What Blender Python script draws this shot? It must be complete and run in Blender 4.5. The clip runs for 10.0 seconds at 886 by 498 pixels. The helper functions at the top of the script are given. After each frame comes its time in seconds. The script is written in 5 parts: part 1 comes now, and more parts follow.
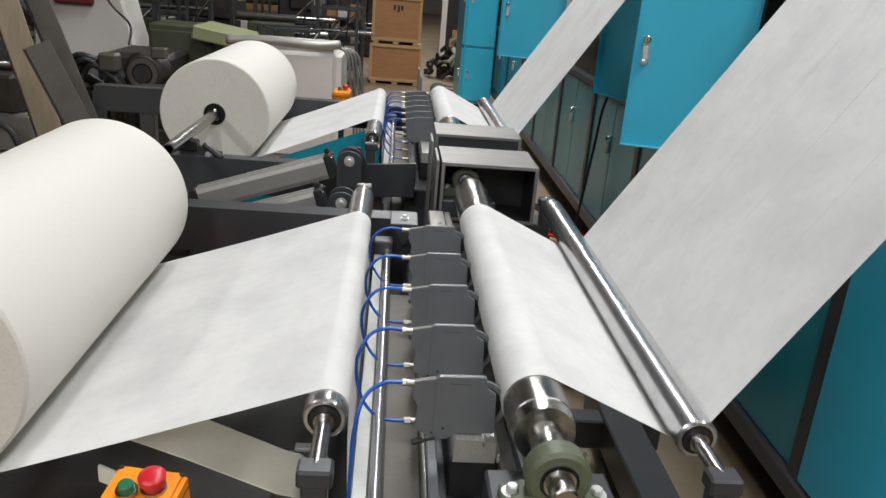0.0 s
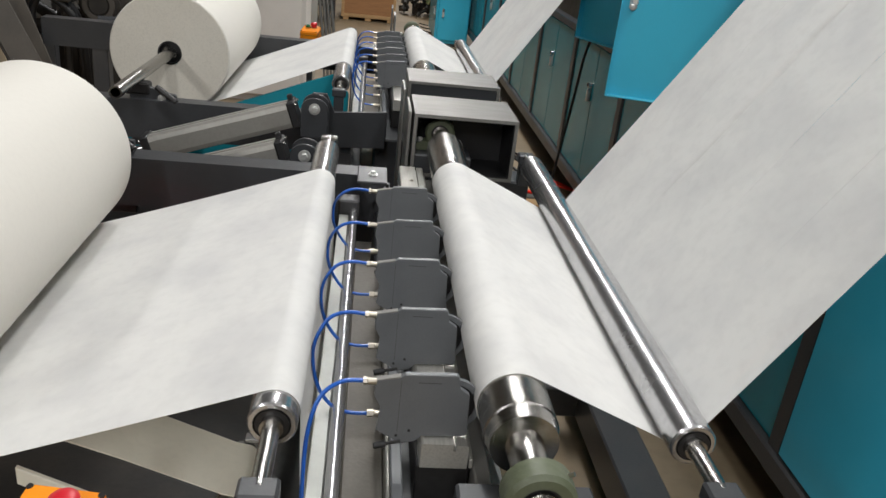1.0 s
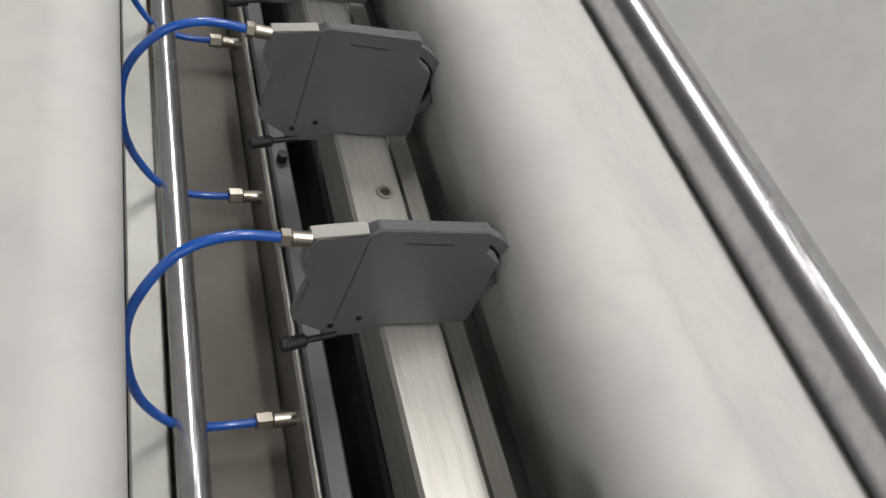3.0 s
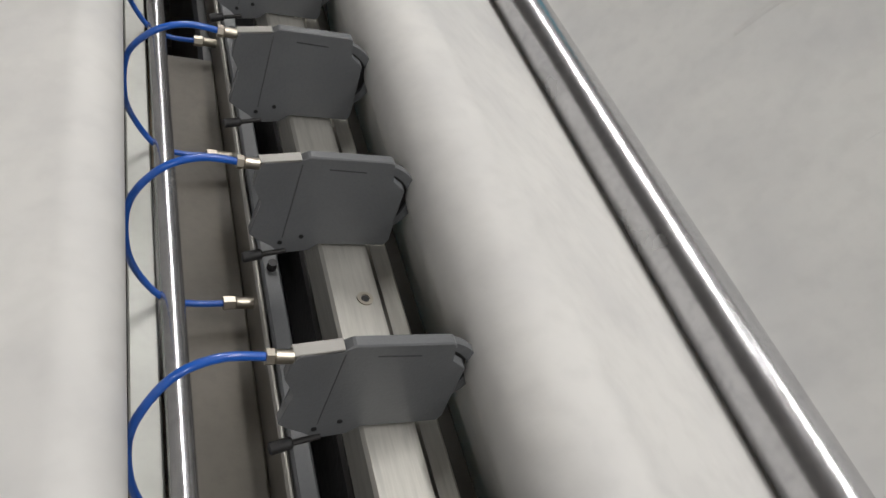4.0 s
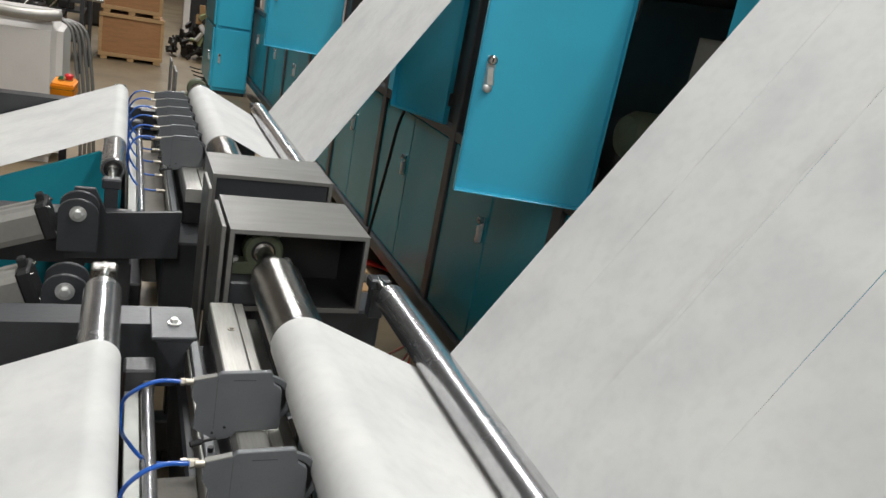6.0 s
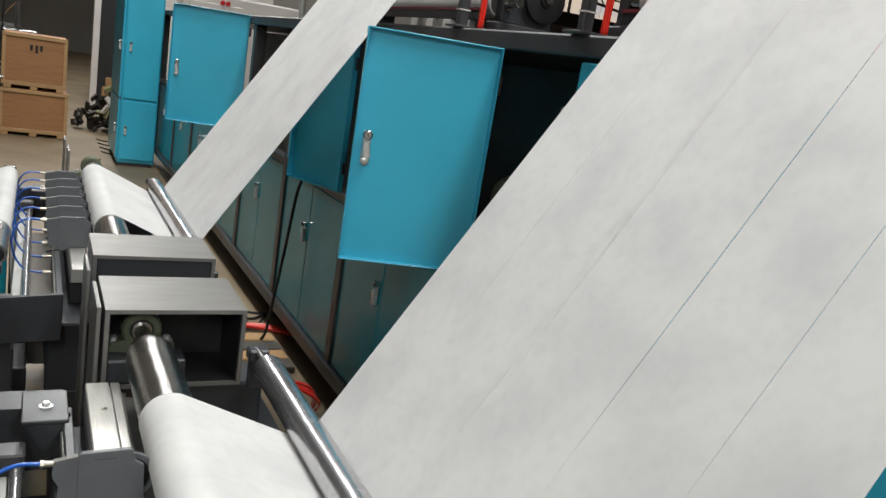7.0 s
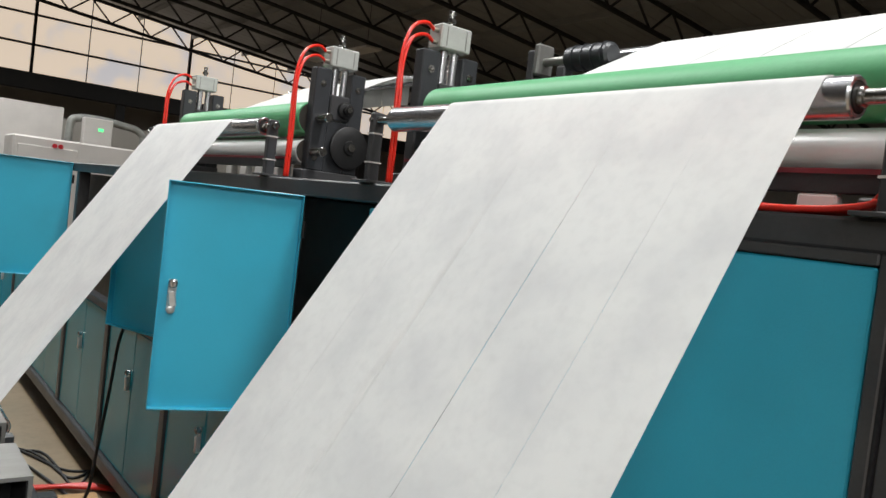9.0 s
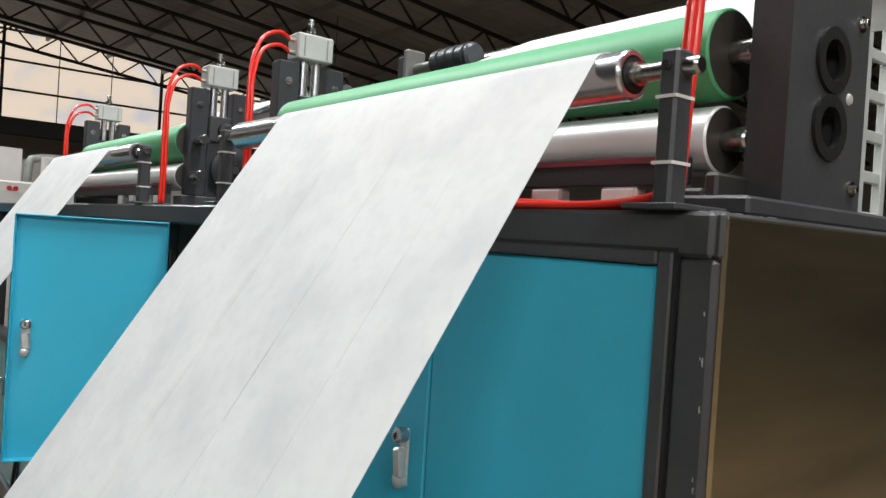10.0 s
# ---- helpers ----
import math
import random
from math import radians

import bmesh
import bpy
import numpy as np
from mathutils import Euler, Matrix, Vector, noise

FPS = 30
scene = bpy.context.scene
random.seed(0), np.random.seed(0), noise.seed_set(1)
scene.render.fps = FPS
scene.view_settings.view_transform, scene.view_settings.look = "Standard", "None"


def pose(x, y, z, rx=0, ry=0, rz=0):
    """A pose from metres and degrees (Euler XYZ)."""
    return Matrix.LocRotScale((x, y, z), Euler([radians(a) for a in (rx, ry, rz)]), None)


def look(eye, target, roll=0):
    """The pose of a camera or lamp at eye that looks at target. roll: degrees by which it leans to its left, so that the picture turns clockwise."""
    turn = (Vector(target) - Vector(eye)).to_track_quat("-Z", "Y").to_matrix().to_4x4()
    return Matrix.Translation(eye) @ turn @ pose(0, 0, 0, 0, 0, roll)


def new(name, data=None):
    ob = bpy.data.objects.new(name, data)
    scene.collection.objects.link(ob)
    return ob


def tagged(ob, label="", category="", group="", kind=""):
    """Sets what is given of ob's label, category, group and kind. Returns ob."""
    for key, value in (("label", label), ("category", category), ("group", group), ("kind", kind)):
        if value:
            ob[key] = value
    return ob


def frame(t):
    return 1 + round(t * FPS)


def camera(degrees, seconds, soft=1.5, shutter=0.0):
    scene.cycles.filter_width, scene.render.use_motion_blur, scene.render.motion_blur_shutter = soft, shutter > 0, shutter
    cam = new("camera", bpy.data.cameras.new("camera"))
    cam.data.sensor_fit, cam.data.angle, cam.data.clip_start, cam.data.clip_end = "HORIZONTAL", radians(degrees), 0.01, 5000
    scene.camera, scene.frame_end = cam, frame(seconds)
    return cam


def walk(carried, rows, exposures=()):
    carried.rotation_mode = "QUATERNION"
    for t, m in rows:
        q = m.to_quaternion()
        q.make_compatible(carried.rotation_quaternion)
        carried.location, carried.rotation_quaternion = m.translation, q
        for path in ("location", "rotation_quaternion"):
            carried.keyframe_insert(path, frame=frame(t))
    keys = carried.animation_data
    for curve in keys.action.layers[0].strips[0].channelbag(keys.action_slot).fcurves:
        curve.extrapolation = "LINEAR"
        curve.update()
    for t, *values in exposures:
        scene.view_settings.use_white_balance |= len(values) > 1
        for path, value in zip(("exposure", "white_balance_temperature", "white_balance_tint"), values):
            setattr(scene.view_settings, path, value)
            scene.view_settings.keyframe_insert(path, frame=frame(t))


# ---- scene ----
cam = camera(58.9, 10.0)
PATH = [
    (0, (0.037, 0.094, 1.146), (0.184, 1.978, 0.491), 4.8),
    (0.5, (0.031, 0.139, 1.146), (0.209, 2.001, 0.439), 5.5),
    (1, (0.049, 0.223, 1.143), (0.272, 2.047, 0.354), 6.5),
    (1.5, (0.029, 0.387, 1.119), (0.349, 2.113, 0.161), 8.2),
    (2, (-0.025, 0.68, 1.045), (0.577, 2.139, -0.183), 15.8),
    (2.5, (-0.016, 0.815, 0.965), (0.805, 1.999, -0.421), 26.8),
    (2.7, (-0.013, 0.829, 0.952), (0.838, 1.973, -0.451), 29.0),
    (3.8, (-0.013, 0.822, 0.983), (0.845, 2.025, -0.365), 28.3),
    (4, (-0.017, 0.817, 1.005), (0.829, 2.085, -0.29), 25.9),
    (4.5, (-0.033, 0.779, 1.059), (0.757, 2.242, -0.054), 20.8),
    (5, (-0.027, 0.762, 1.08), (0.71, 2.377, 0.16), 16.1),
    (5.5, (-0.032, 0.726, 1.117), (0.705, 2.424, 0.36), 13.7),
    (5.7, (-0.025, 0.713, 1.127), (0.721, 2.436, 0.437), 12.4),
    (7, (0.046, 0.586, 1.197), (0.978, 2.3, 0.756), 9.4),
    (7.5, (0.051, 0.561, 1.2), (1.115, 2.227, 0.895), 8.7),
    (8, (0.059, 0.529, 1.213), (1.196, 2.162, 1.013), 7.9),
    (8.5, (0.07, 0.498, 1.245), (1.245, 2.111, 1.109), 7.5),
    (9, (0.108, 0.459, 1.251), (1.318, 2.05, 1.17), 6.8),
    (9.5, (0.203, 0.413, 1.255), (1.416, 2.002, 1.211), 5.4),
    (10, (0.371, 0.394, 1.264), (1.6, 1.972, 1.24), 3.7),
]
EXPOSURES = [(0, -0.20, 6450, 11), (1.5, -0.46, 6650, 11), (2.0, -0.72, 6700, 12), (2.5, -0.70, 6800, 13), (4.5, -0.68, 6700, 12), (5.5, -0.34, 6550, 10),
             (7.5, -0.18, 6550, 10), (9, -0.09, 6500, 10), (10, 0.10, 6330, 9)]
walk(cam, [(t, look(eye, target, roll)) for t, eye, target, roll in PATH],
     exposures=EXPOSURES)
import itertools

# ---------------------------------------------------------------- light
LAMP = 120.0
w = bpy.data.worlds.new("hall_air")
scene.world = w
w.use_nodes = True
bg = w.node_tree.nodes["Background"]
bg.inputs["Color"].default_value = (0.75, 0.85, 1.0, 1)
bg.inputs["Strength"].default_value = 0.045


# unseen lamps, placed by eye; those at 3.7 m are added front fill
LAMPS = [(1.30, 0.8, 4.0, 1.02), (-0.6, -4.2, 3.7, 1.75), (3.6, -2.2, 4.7, 0.7), (-3.4, -3.2, 3.7, 1.85), (0.2, 4.6, 4.7, 1.65), (0.7, 10.2, 4.7, 1.5), (6.5, 8.0, 4.7, 0.8), (0.4, 15.5, 5.0, 1.0), (9.0, 17.0, 4.7, 1.0)]


def linear_lamp(x, y, z, power):
    """A long unseen LED light, added to light the hall."""
    d = bpy.data.lights.new("linear_lamp_light", "AREA")
    d.shape, d.size, d.size_y, d.energy, d.color = "RECTANGLE", 0.35, 3.0, power, (0.97, 0.985, 0.985)
    ob = new("linear_lamp_light", d)
    ob.location = (x, y, z)


for lx, ly, lz, lp in LAMPS:
    linear_lamp(lx, ly, lz, LAMP * lp)

# ---------------------------------------------------------------- materials


def mat(name, base, rough=0.5, metal=0.0, spot=0.0, spot_scale=8.0, grain=0.0, grain_scale=120.0, bump=0.0, bump_scale=200.0,
        stretch=(1, 1, 1), alt=None, coat=0.0, emit=None, emit_s=0.0, random_tone=0.0, rough_var=0.0):
    """A surface with two scales of variation: stains (spot) and grain, and a fine relief."""
    m = bpy.data.materials.new(name)
    m.use_nodes = True
    nt = m.node_tree
    p = nt.nodes["Principled BSDF"]
    p.inputs["Roughness"].default_value = rough
    p.inputs["Metallic"].default_value = metal
    p.inputs["Coat Weight"].default_value = coat
    tc = nt.nodes.new("ShaderNodeTexCoord")
    mp = nt.nodes.new("ShaderNodeMapping")
    mp.inputs["Scale"].default_value = stretch
    nt.links.new(tc.outputs["Object"], mp.inputs["Vector"])

    def tex(scale, detail):
        n = nt.nodes.new("ShaderNodeTexNoise")
        n.inputs["Scale"].default_value, n.inputs["Detail"].default_value = scale, detail
        nt.links.new(mp.outputs["Vector"], n.inputs["Vector"])
        return n

    def mix(a, fac, b):
        n = nt.nodes.new("ShaderNodeMix")
        n.data_type = "RGBA"
        if isinstance(a, tuple):
            n.inputs[6].default_value = (*a, 1)
        else:
            nt.links.new(a, n.inputs[6])
        n.inputs[7].default_value = (*b, 1)
        nt.links.new(fac, n.inputs[0])
        return n.outputs[2]

    def ramp(src, lo, hi, top):
        n = nt.nodes.new("ShaderNodeMapRange")
        n.inputs[1].default_value, n.inputs[2].default_value = lo, hi
        n.inputs[3].default_value, n.inputs[4].default_value = 0.0, top
        nt.links.new(src, n.inputs[0])
        return n.outputs[0]

    col = base
    dark = alt or tuple(c * 0.55 for c in base)
    if spot:
        n1 = tex(spot_scale, 5)
        col = mix(col, ramp(n1.outputs[0], 0.42, 0.72, spot), dark)
        if rough_var:
            r = nt.nodes.new("ShaderNodeMapRange")
            r.inputs[3].default_value, r.inputs[4].default_value = max(0.03, rough - rough_var), min(1, rough + rough_var)
            nt.links.new(n1.outputs[0], r.inputs[0])
            nt.links.new(r.outputs[0], p.inputs["Roughness"])
    if grain:
        n2 = tex(grain_scale, 3)
        col = mix(col, ramp(n2.outputs[0], 0.45, 0.75, grain), tuple(c * 0.6 for c in base))
    if random_tone:
        oi = nt.nodes.new("ShaderNodeObjectInfo")
        col = mix(col, ramp(oi.outputs["Random"], 0.0, 1.0, random_tone), tuple(c * 0.5 for c in base))
    if isinstance(col, tuple):
        p.inputs["Base Color"].default_value = (*col, 1)
    else:
        nt.links.new(col, p.inputs["Base Color"])
    if bump:
        b = nt.nodes.new("ShaderNodeBump")
        b.inputs["Strength"].default_value, b.inputs["Distance"].default_value = bump, 0.002
        nb = tex(bump_scale, 3)
        nt.links.new(nb.outputs[0], b.inputs["Height"])
        nt.links.new(b.outputs[0], p.inputs["Normal"])
    if emit:
        p.inputs["Emission Color"].default_value = (*emit, 1)
        p.inputs["Emission Strength"].default_value = emit_s
    return m


TEAL = mat("teal_paint", (0.042, 0.46, 0.65), 0.30, spot=0.25, spot_scale=3.5, grain=0.1, grain_scale=300, bump=0.12, bump_scale=420, coat=0.1, rough_var=0.06)
# the cabinet teal, glossier, with the shade low down put into its colour
TEAL_SHADED = mat("teal_gloss_shaded", (0.015, 0.26, 0.33), 0.24, spot=0.35, spot_scale=2.5, grain=0.1, bump=0.03, bump_scale=14, coat=0.0, alt=(0.010, 0.14, 0.185), rough_var=0.06)
FRAME = mat("charcoal_paint", (0.047, 0.047, 0.050), 0.38, spot=0.4, spot_scale=9, grain=0.25, grain_scale=160, bump=0.15, alt=(0.09, 0.085, 0.08), rough_var=0.12)
GREY = mat("grey_paint", (0.040, 0.042, 0.046), 0.36, spot=0.3, spot_scale=12, grain=0.2, bump=0.12, rough_var=0.1)
PLATE = mat("slitter_grey", (0.118, 0.124, 0.130), 0.38, spot=0.25, spot_scale=25, grain=0.2, grain_scale=500, bump=0.1, bump_scale=700)
HOUSE = mat("brushed_sheet", (0.21, 0.203, 0.19), 0.42, metal=0.4, spot=0.18, spot_scale=9, grain=0.03, grain_scale=90, stretch=(1, 5, 5), bump=0.04, rough_var=0.1)
CHROME = mat("chrome", (0.58, 0.58, 0.59), 0.25, metal=0.92, spot=0.3, spot_scale=22, grain=0.4, grain_scale=140, bump=0.08, bump_scale=160, rough_var=0.07)
STEEL = mat("turned_steel", (0.42, 0.41, 0.39), 0.24, metal=1.0, spot=0.4, spot_scale=40, grain=0.3, grain_scale=180, stretch=(1, 30, 1), bump=0.1, rough_var=0.1)
DKSTEEL = mat("black_steel", (0.035, 0.034, 0.034), 0.4, metal=0.5, spot=0.4, spot_scale=40, grain=0.2, bump=0.2)
ALU = mat("extruded_aluminium", (0.52, 0.51, 0.47), 0.36, metal=0.6, spot=0.35, spot_scale=26, grain=0.16, grain_scale=70, stretch=(14, 1, 14), bump=0.05, rough_var=0.1)
CYL_ALU = mat("anodised_aluminium", (0.42, 0.40, 0.36), 0.4, metal=0.45, spot=0.3, spot_scale=10, grain=0.2, bump=0.05, rough_var=0.1)
PAPER = mat("tissue_paper", (0.85, 0.845, 0.825), 0.62, spot=0.46, spot_scale=10, grain=0.20, grain_scale=60, bump=0.08, bump_scale=140, alt=(0.54, 0.54, 0.555))
# thin paper lets some light through
pn = PAPER.node_tree
thru, both = pn.nodes.new("ShaderNodeBsdfTranslucent"), pn.nodes.new("ShaderNodeMixShader")
thru.inputs[0].default_value = (0.88, 0.87, 0.85, 1)
both.inputs[0].default_value = 0.36
pn.links.new(pn.nodes["Principled BSDF"].outputs[0], both.inputs[1])
pn.links.new(thru.outputs[0], both.inputs[2])
pn.links.new(both.outputs[0], pn.nodes["Material Output"].inputs[0])
GUARD = mat("pale_guard_strip", (0.56, 0.565, 0.53), 0.4, metal=0.2, spot=0.45, spot_scale=9, grain=0.15, alt=(0.30, 0.30, 0.28), rough_var=0.1)
STRIP = mat("dull_guard_strip", (0.34, 0.345, 0.32), 0.45, metal=0.3, spot=0.5, spot_scale=8, grain=0.15, alt=(0.15, 0.15, 0.14), rough_var=0.1)
CYL_DARK = mat("grey_cylinder_tube", (0.32, 0.31, 0.285), 0.38, metal=0.4, spot=0.3, spot_scale=10, grain=0.2, bump=0.05, rough_var=0.1)
ROLLP = mat("rolled_paper", (0.66, 0.635, 0.58), 0.7, spot=0.12, spot_scale=5, grain=0.06, bump=0.05, alt=(0.62, 0.60, 0.54))
ROLLEND = mat("roll_end_paper", (0.66, 0.625, 0.55), 0.8, spot=0.2, spot_scale=9, grain=0.25, grain_scale=220, bump=0.2, alt=(0.52, 0.48, 0.41))
CREAM = mat("cream_belt", (0.86, 0.82, 0.70), 0.6, spot=0.3, spot_scale=9, grain=0.1, alt=(0.5, 0.46, 0.36))
BLUE = mat("blue_hose", (0.008, 0.09, 0.42), 0.34, spot=0.15, coat=0.4)
RED = mat("red_hose", (0.75, 0.025, 0.012), 0.3, spot=0.15, coat=0.3)
GREEN = mat("green_rubber", (0.085, 0.36, 0.15), 0.5, spot=0.3, spot_scale=6, grain=0.15, bump=0.1, alt=(0.07, 0.24, 0.10))
CAST = mat("olive_casting", (0.10, 0.115, 0.07), 0.5, spot=0.4, spot_scale=30, grain=0.2, bump=0.4, bump_scale=90)
ORANGE = mat("orange_plastic", (0.85, 0.27, 0.008), 0.4, spot=0.1, grain=0.05, bump=0.1, bump_scale=500)
REDBTN = mat("red_button", (0.55, 0.015, 0.025), 0.35, spot=0.1)
GRNBTN = mat("green_button", (0.008, 0.13, 0.055), 0.4, spot=0.1)
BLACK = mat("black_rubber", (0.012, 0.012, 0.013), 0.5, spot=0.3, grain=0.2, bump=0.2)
BRASS = mat("nickel_fitting", (0.50, 0.46, 0.39), 0.34, metal=1.0, spot=0.3, spot_scale=80)
WOOD = mat("plywood", (0.44, 0.21, 0.085), 0.6, spot=0.4, spot_scale=4, grain=0.4, grain_scale=20, stretch=(1, 1, 8), bump=0.15)
WOODP = mat("pine_batten", (0.55, 0.33, 0.15), 0.6, spot=0.3, spot_scale=5, grain=0.4, grain_scale=25, stretch=(1, 8, 8), bump=0.15)
FLOOR = mat("concrete_floor", (0.27, 0.20, 0.12), 0.5, spot=0.5, spot_scale=1.6, grain=0.4, grain_scale=24, bump=0.3, bump_scale=40, alt=(0.11, 0.09, 0.07), rough_var=0.15)
WALLM = mat("wall_plaster", (0.30, 0.28, 0.25), 0.8, spot=0.4, spot_scale=0.7, grain=0.2, bump=0.2, bump_scale=10)
ROOFM = mat("roof_sheet", (0.33, 0.33, 0.32), 0.6, spot=0.4, spot_scale=0.6, grain=0.15, grain_scale=3, bump=0.2, bump_scale=6)
TRUSS = mat("truss_paint", (0.03, 0.03, 0.03), 0.6, spot=0.3)
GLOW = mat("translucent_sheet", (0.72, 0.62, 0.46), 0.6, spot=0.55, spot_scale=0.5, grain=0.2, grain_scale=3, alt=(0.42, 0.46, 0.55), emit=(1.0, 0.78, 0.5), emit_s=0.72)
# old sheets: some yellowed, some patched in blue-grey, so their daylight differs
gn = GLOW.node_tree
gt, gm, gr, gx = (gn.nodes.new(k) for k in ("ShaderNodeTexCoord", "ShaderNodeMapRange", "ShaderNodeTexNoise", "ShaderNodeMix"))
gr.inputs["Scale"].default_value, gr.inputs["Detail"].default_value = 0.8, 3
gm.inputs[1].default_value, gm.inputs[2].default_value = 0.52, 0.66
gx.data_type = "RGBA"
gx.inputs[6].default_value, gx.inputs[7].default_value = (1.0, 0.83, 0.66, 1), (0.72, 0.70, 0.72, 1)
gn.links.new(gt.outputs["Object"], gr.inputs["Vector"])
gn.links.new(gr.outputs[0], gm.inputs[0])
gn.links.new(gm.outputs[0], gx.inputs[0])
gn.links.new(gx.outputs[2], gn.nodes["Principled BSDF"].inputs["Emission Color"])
DKPANEL = mat("bronzed_steel_panel", (0.33, 0.27, 0.175), 0.17, metal=0.9, spot=0.5, spot_scale=3, grain=0.2, stretch=(1, 1, 6), bump=0.03, rough_var=0.06, alt=(0.10, 0.085, 0.06))
WHITEBOX = mat("white_enamel", (0.70, 0.66, 0.62), 0.45, spot=0.3, spot_scale=3, grain=0.1)
OLIVE = mat("olive_paint", (0.06, 0.064, 0.034), 0.5, spot=0.4, spot_scale=6, grain=0.2, bump=0.2)
YELLOW = mat("pale_green_paint", (0.30, 0.32, 0.16), 0.5, spot=0.3, spot_scale=6, grain=0.2)
BROWN = mat("oiled_machine_paint", (0.022, 0.019, 0.016), 0.5, spot=0.5, spot_scale=14, grain=0.3, bump=0.3, bump_scale=60, alt=(0.06, 0.05, 0.038))
BOARD = mat("weathered_board", (0.30, 0.24, 0.16), 0.6, spot=0.4, spot_scale=5, grain=0.4, grain_scale=25, stretch=(8, 8, 1), bump=0.15)
PANEL = mat("dusty_panel", (0.095, 0.082, 0.068), 0.5, spot=0.5, spot_scale=6, grain=0.3, bump=0.2, alt=(0.04, 0.035, 0.03))
ZINC = mat("zinc_lock", (0.72, 0.72, 0.70), 0.3, metal=0.6, spot=0.3, spot_scale=60)
TRAYM = mat("dusty_tray", (0.115, 0.103, 0.085), 0.6, spot=0.4, spot_scale=20, grain=0.3, bump=0.2)
# pale base colour stands in for white paper mirrored in the chrome
DRUM = mat("drum_with_reflection", (0.80, 0.79, 0.77), 0.3, metal=0.25, spot=0.2, spot_scale=14, rough_var=0.05)
SCREEN = mat("green_indicator", (0.02, 0.4, 0.1), 0.4, emit=(0.1, 1.0, 0.3), emit_s=2.0)
MAROON = mat("maroon_strip", (0.16, 0.012, 0.02), 0.5, spot=0.3)

# ---------------------------------------------------------------- mesh tools


def thing(name, base, label, category, group="", kind=""):
    ob = new(name)
    ob.location = base
    ob.empty_display_size = 0.05
    return tagged(ob, label, category, group, kind)


def part(name, bm, material, parent=None, label=""):
    """Links a bmesh, given in the place's coordinates, as one mesh under its thing or part."""
    bmesh.ops.recalc_face_normals(bm, faces=bm.faces)
    me = bpy.data.meshes.new(name)
    root = parent
    while root is not None and root.parent is not None:
        root = root.parent
    if root is not None:
        bm.transform(Matrix.Translation(-root.location))
    bm.to_mesh(me)
    bm.free()
    mats = material if isinstance(material, (list, tuple)) else [material]
    for m in mats:
        me.materials.append(m)
    ob = new(name, me)
    if parent is not None:
        ob.parent = parent
    if label:
        ob["label"] = label
    return ob


def setting(name, bm, material, label, category):
    return tagged(part(name, bm, material), label, category, kind="structure")


def B(x0, x1, y0, y1, z0, z1, bevel=0.0, bm=None, m=None, seg=1):
    """A box, bevelled."""
    own = bmesh.new()
    bmesh.ops.create_cube(own, size=1)
    own.transform(Matrix.Translation(((x0 + x1) / 2, (y0 + y1) / 2, (z0 + z1) / 2)) @ Matrix.Diagonal((abs(x1 - x0), abs(y1 - y0), abs(z1 - z0), 1)))
    if bevel:
        bmesh.ops.bevel(own, geom=own.edges[:], offset=bevel, segments=seg, affect="EDGES", clamp_overlap=True)
    if m is not None:
        own.transform(m)
    return join(bm, own)


def join(bm, own):
    if bm is None:
        return own
    me = bpy.data.meshes.new("tmp")
    own.to_mesh(me)
    own.free()
    bm.from_mesh(me)
    bpy.data.meshes.remove(me)
    return bm


def L(profile, axis_p0, axis_p1, seg=40, bm=None, smooth=True):
    """A turned piece: profile rows (distance along the axis, radius)."""
    own = bmesh.new()
    p0, p1 = Vector(axis_p0), Vector(axis_p1)
    q = (p1 - p0).to_track_quat("Z", "Y")
    rings = []
    for d, r in profile:
        c = p0 + q @ Vector((0, 0, d))
        if r < 1e-6:
            rings.append([own.verts.new(c)])
        else:
            rings.append([own.verts.new(c + q @ Vector((r * math.cos(a), r * math.sin(a), 0))) for a in (2 * math.pi * k / seg for k in range(seg))])
    flat = []
    for a, b in zip(rings, rings[1:]):
        if len(a) == 1 and len(b) == 1:
            continue
        for k in range(seg):
            k2 = (k + 1) % seg
            if len(a) == 1:
                f = own.faces.new((a[0], b[k2], b[k]))
            elif len(b) == 1:
                f = own.faces.new((a[k], a[k2], b[0]))
            else:
                f = own.faces.new((a[k], a[k2], b[k2], b[k]))
            f.smooth = smooth
    for (da, ra), (db, rb), n in zip(profile, profile[1:], range(99)):
        if abs(da - db) < 1e-6:
            flat.append(n)
    own.edges.ensure_lookup_table()
    # sharp rims where the profile turns
    for e in own.edges:
        if len(e.link_faces) == 2 and e.link_faces[0].normal.length == 0:
            e.link_faces[0].normal_update(), e.link_faces[1].normal_update()
    own.normal_update()
    for e in own.edges:
        if len(e.link_faces) == 2 and e.calc_face_angle(0) > 0.6:
            e.smooth = False
    return join(bm, own)


def C(p0, p1, r, seg=24, bm=None, bevel=0.0):
    """A closed round bar."""
    ln = (Vector(p1) - Vector(p0)).length
    bv = min(bevel, r * 0.5, ln * 0.4)
    prof = [(0, 0), (0, r - bv), (bv, r), (ln - bv, r), (ln, r - bv), (ln, 0)] if bv else [(0, 0), (0, r), (ln, r), (ln, 0)]
    return L(prof, p0, p1, seg, bm)


def tube(p0, p1, r_out, r_in, seg=32, bm=None):
    ln = (Vector(p1) - Vector(p0)).length
    return L([(0, r_in), (0, r_out), (ln, r_out), (ln, r_in), (0, r_in)], p0, p1, seg, bm)


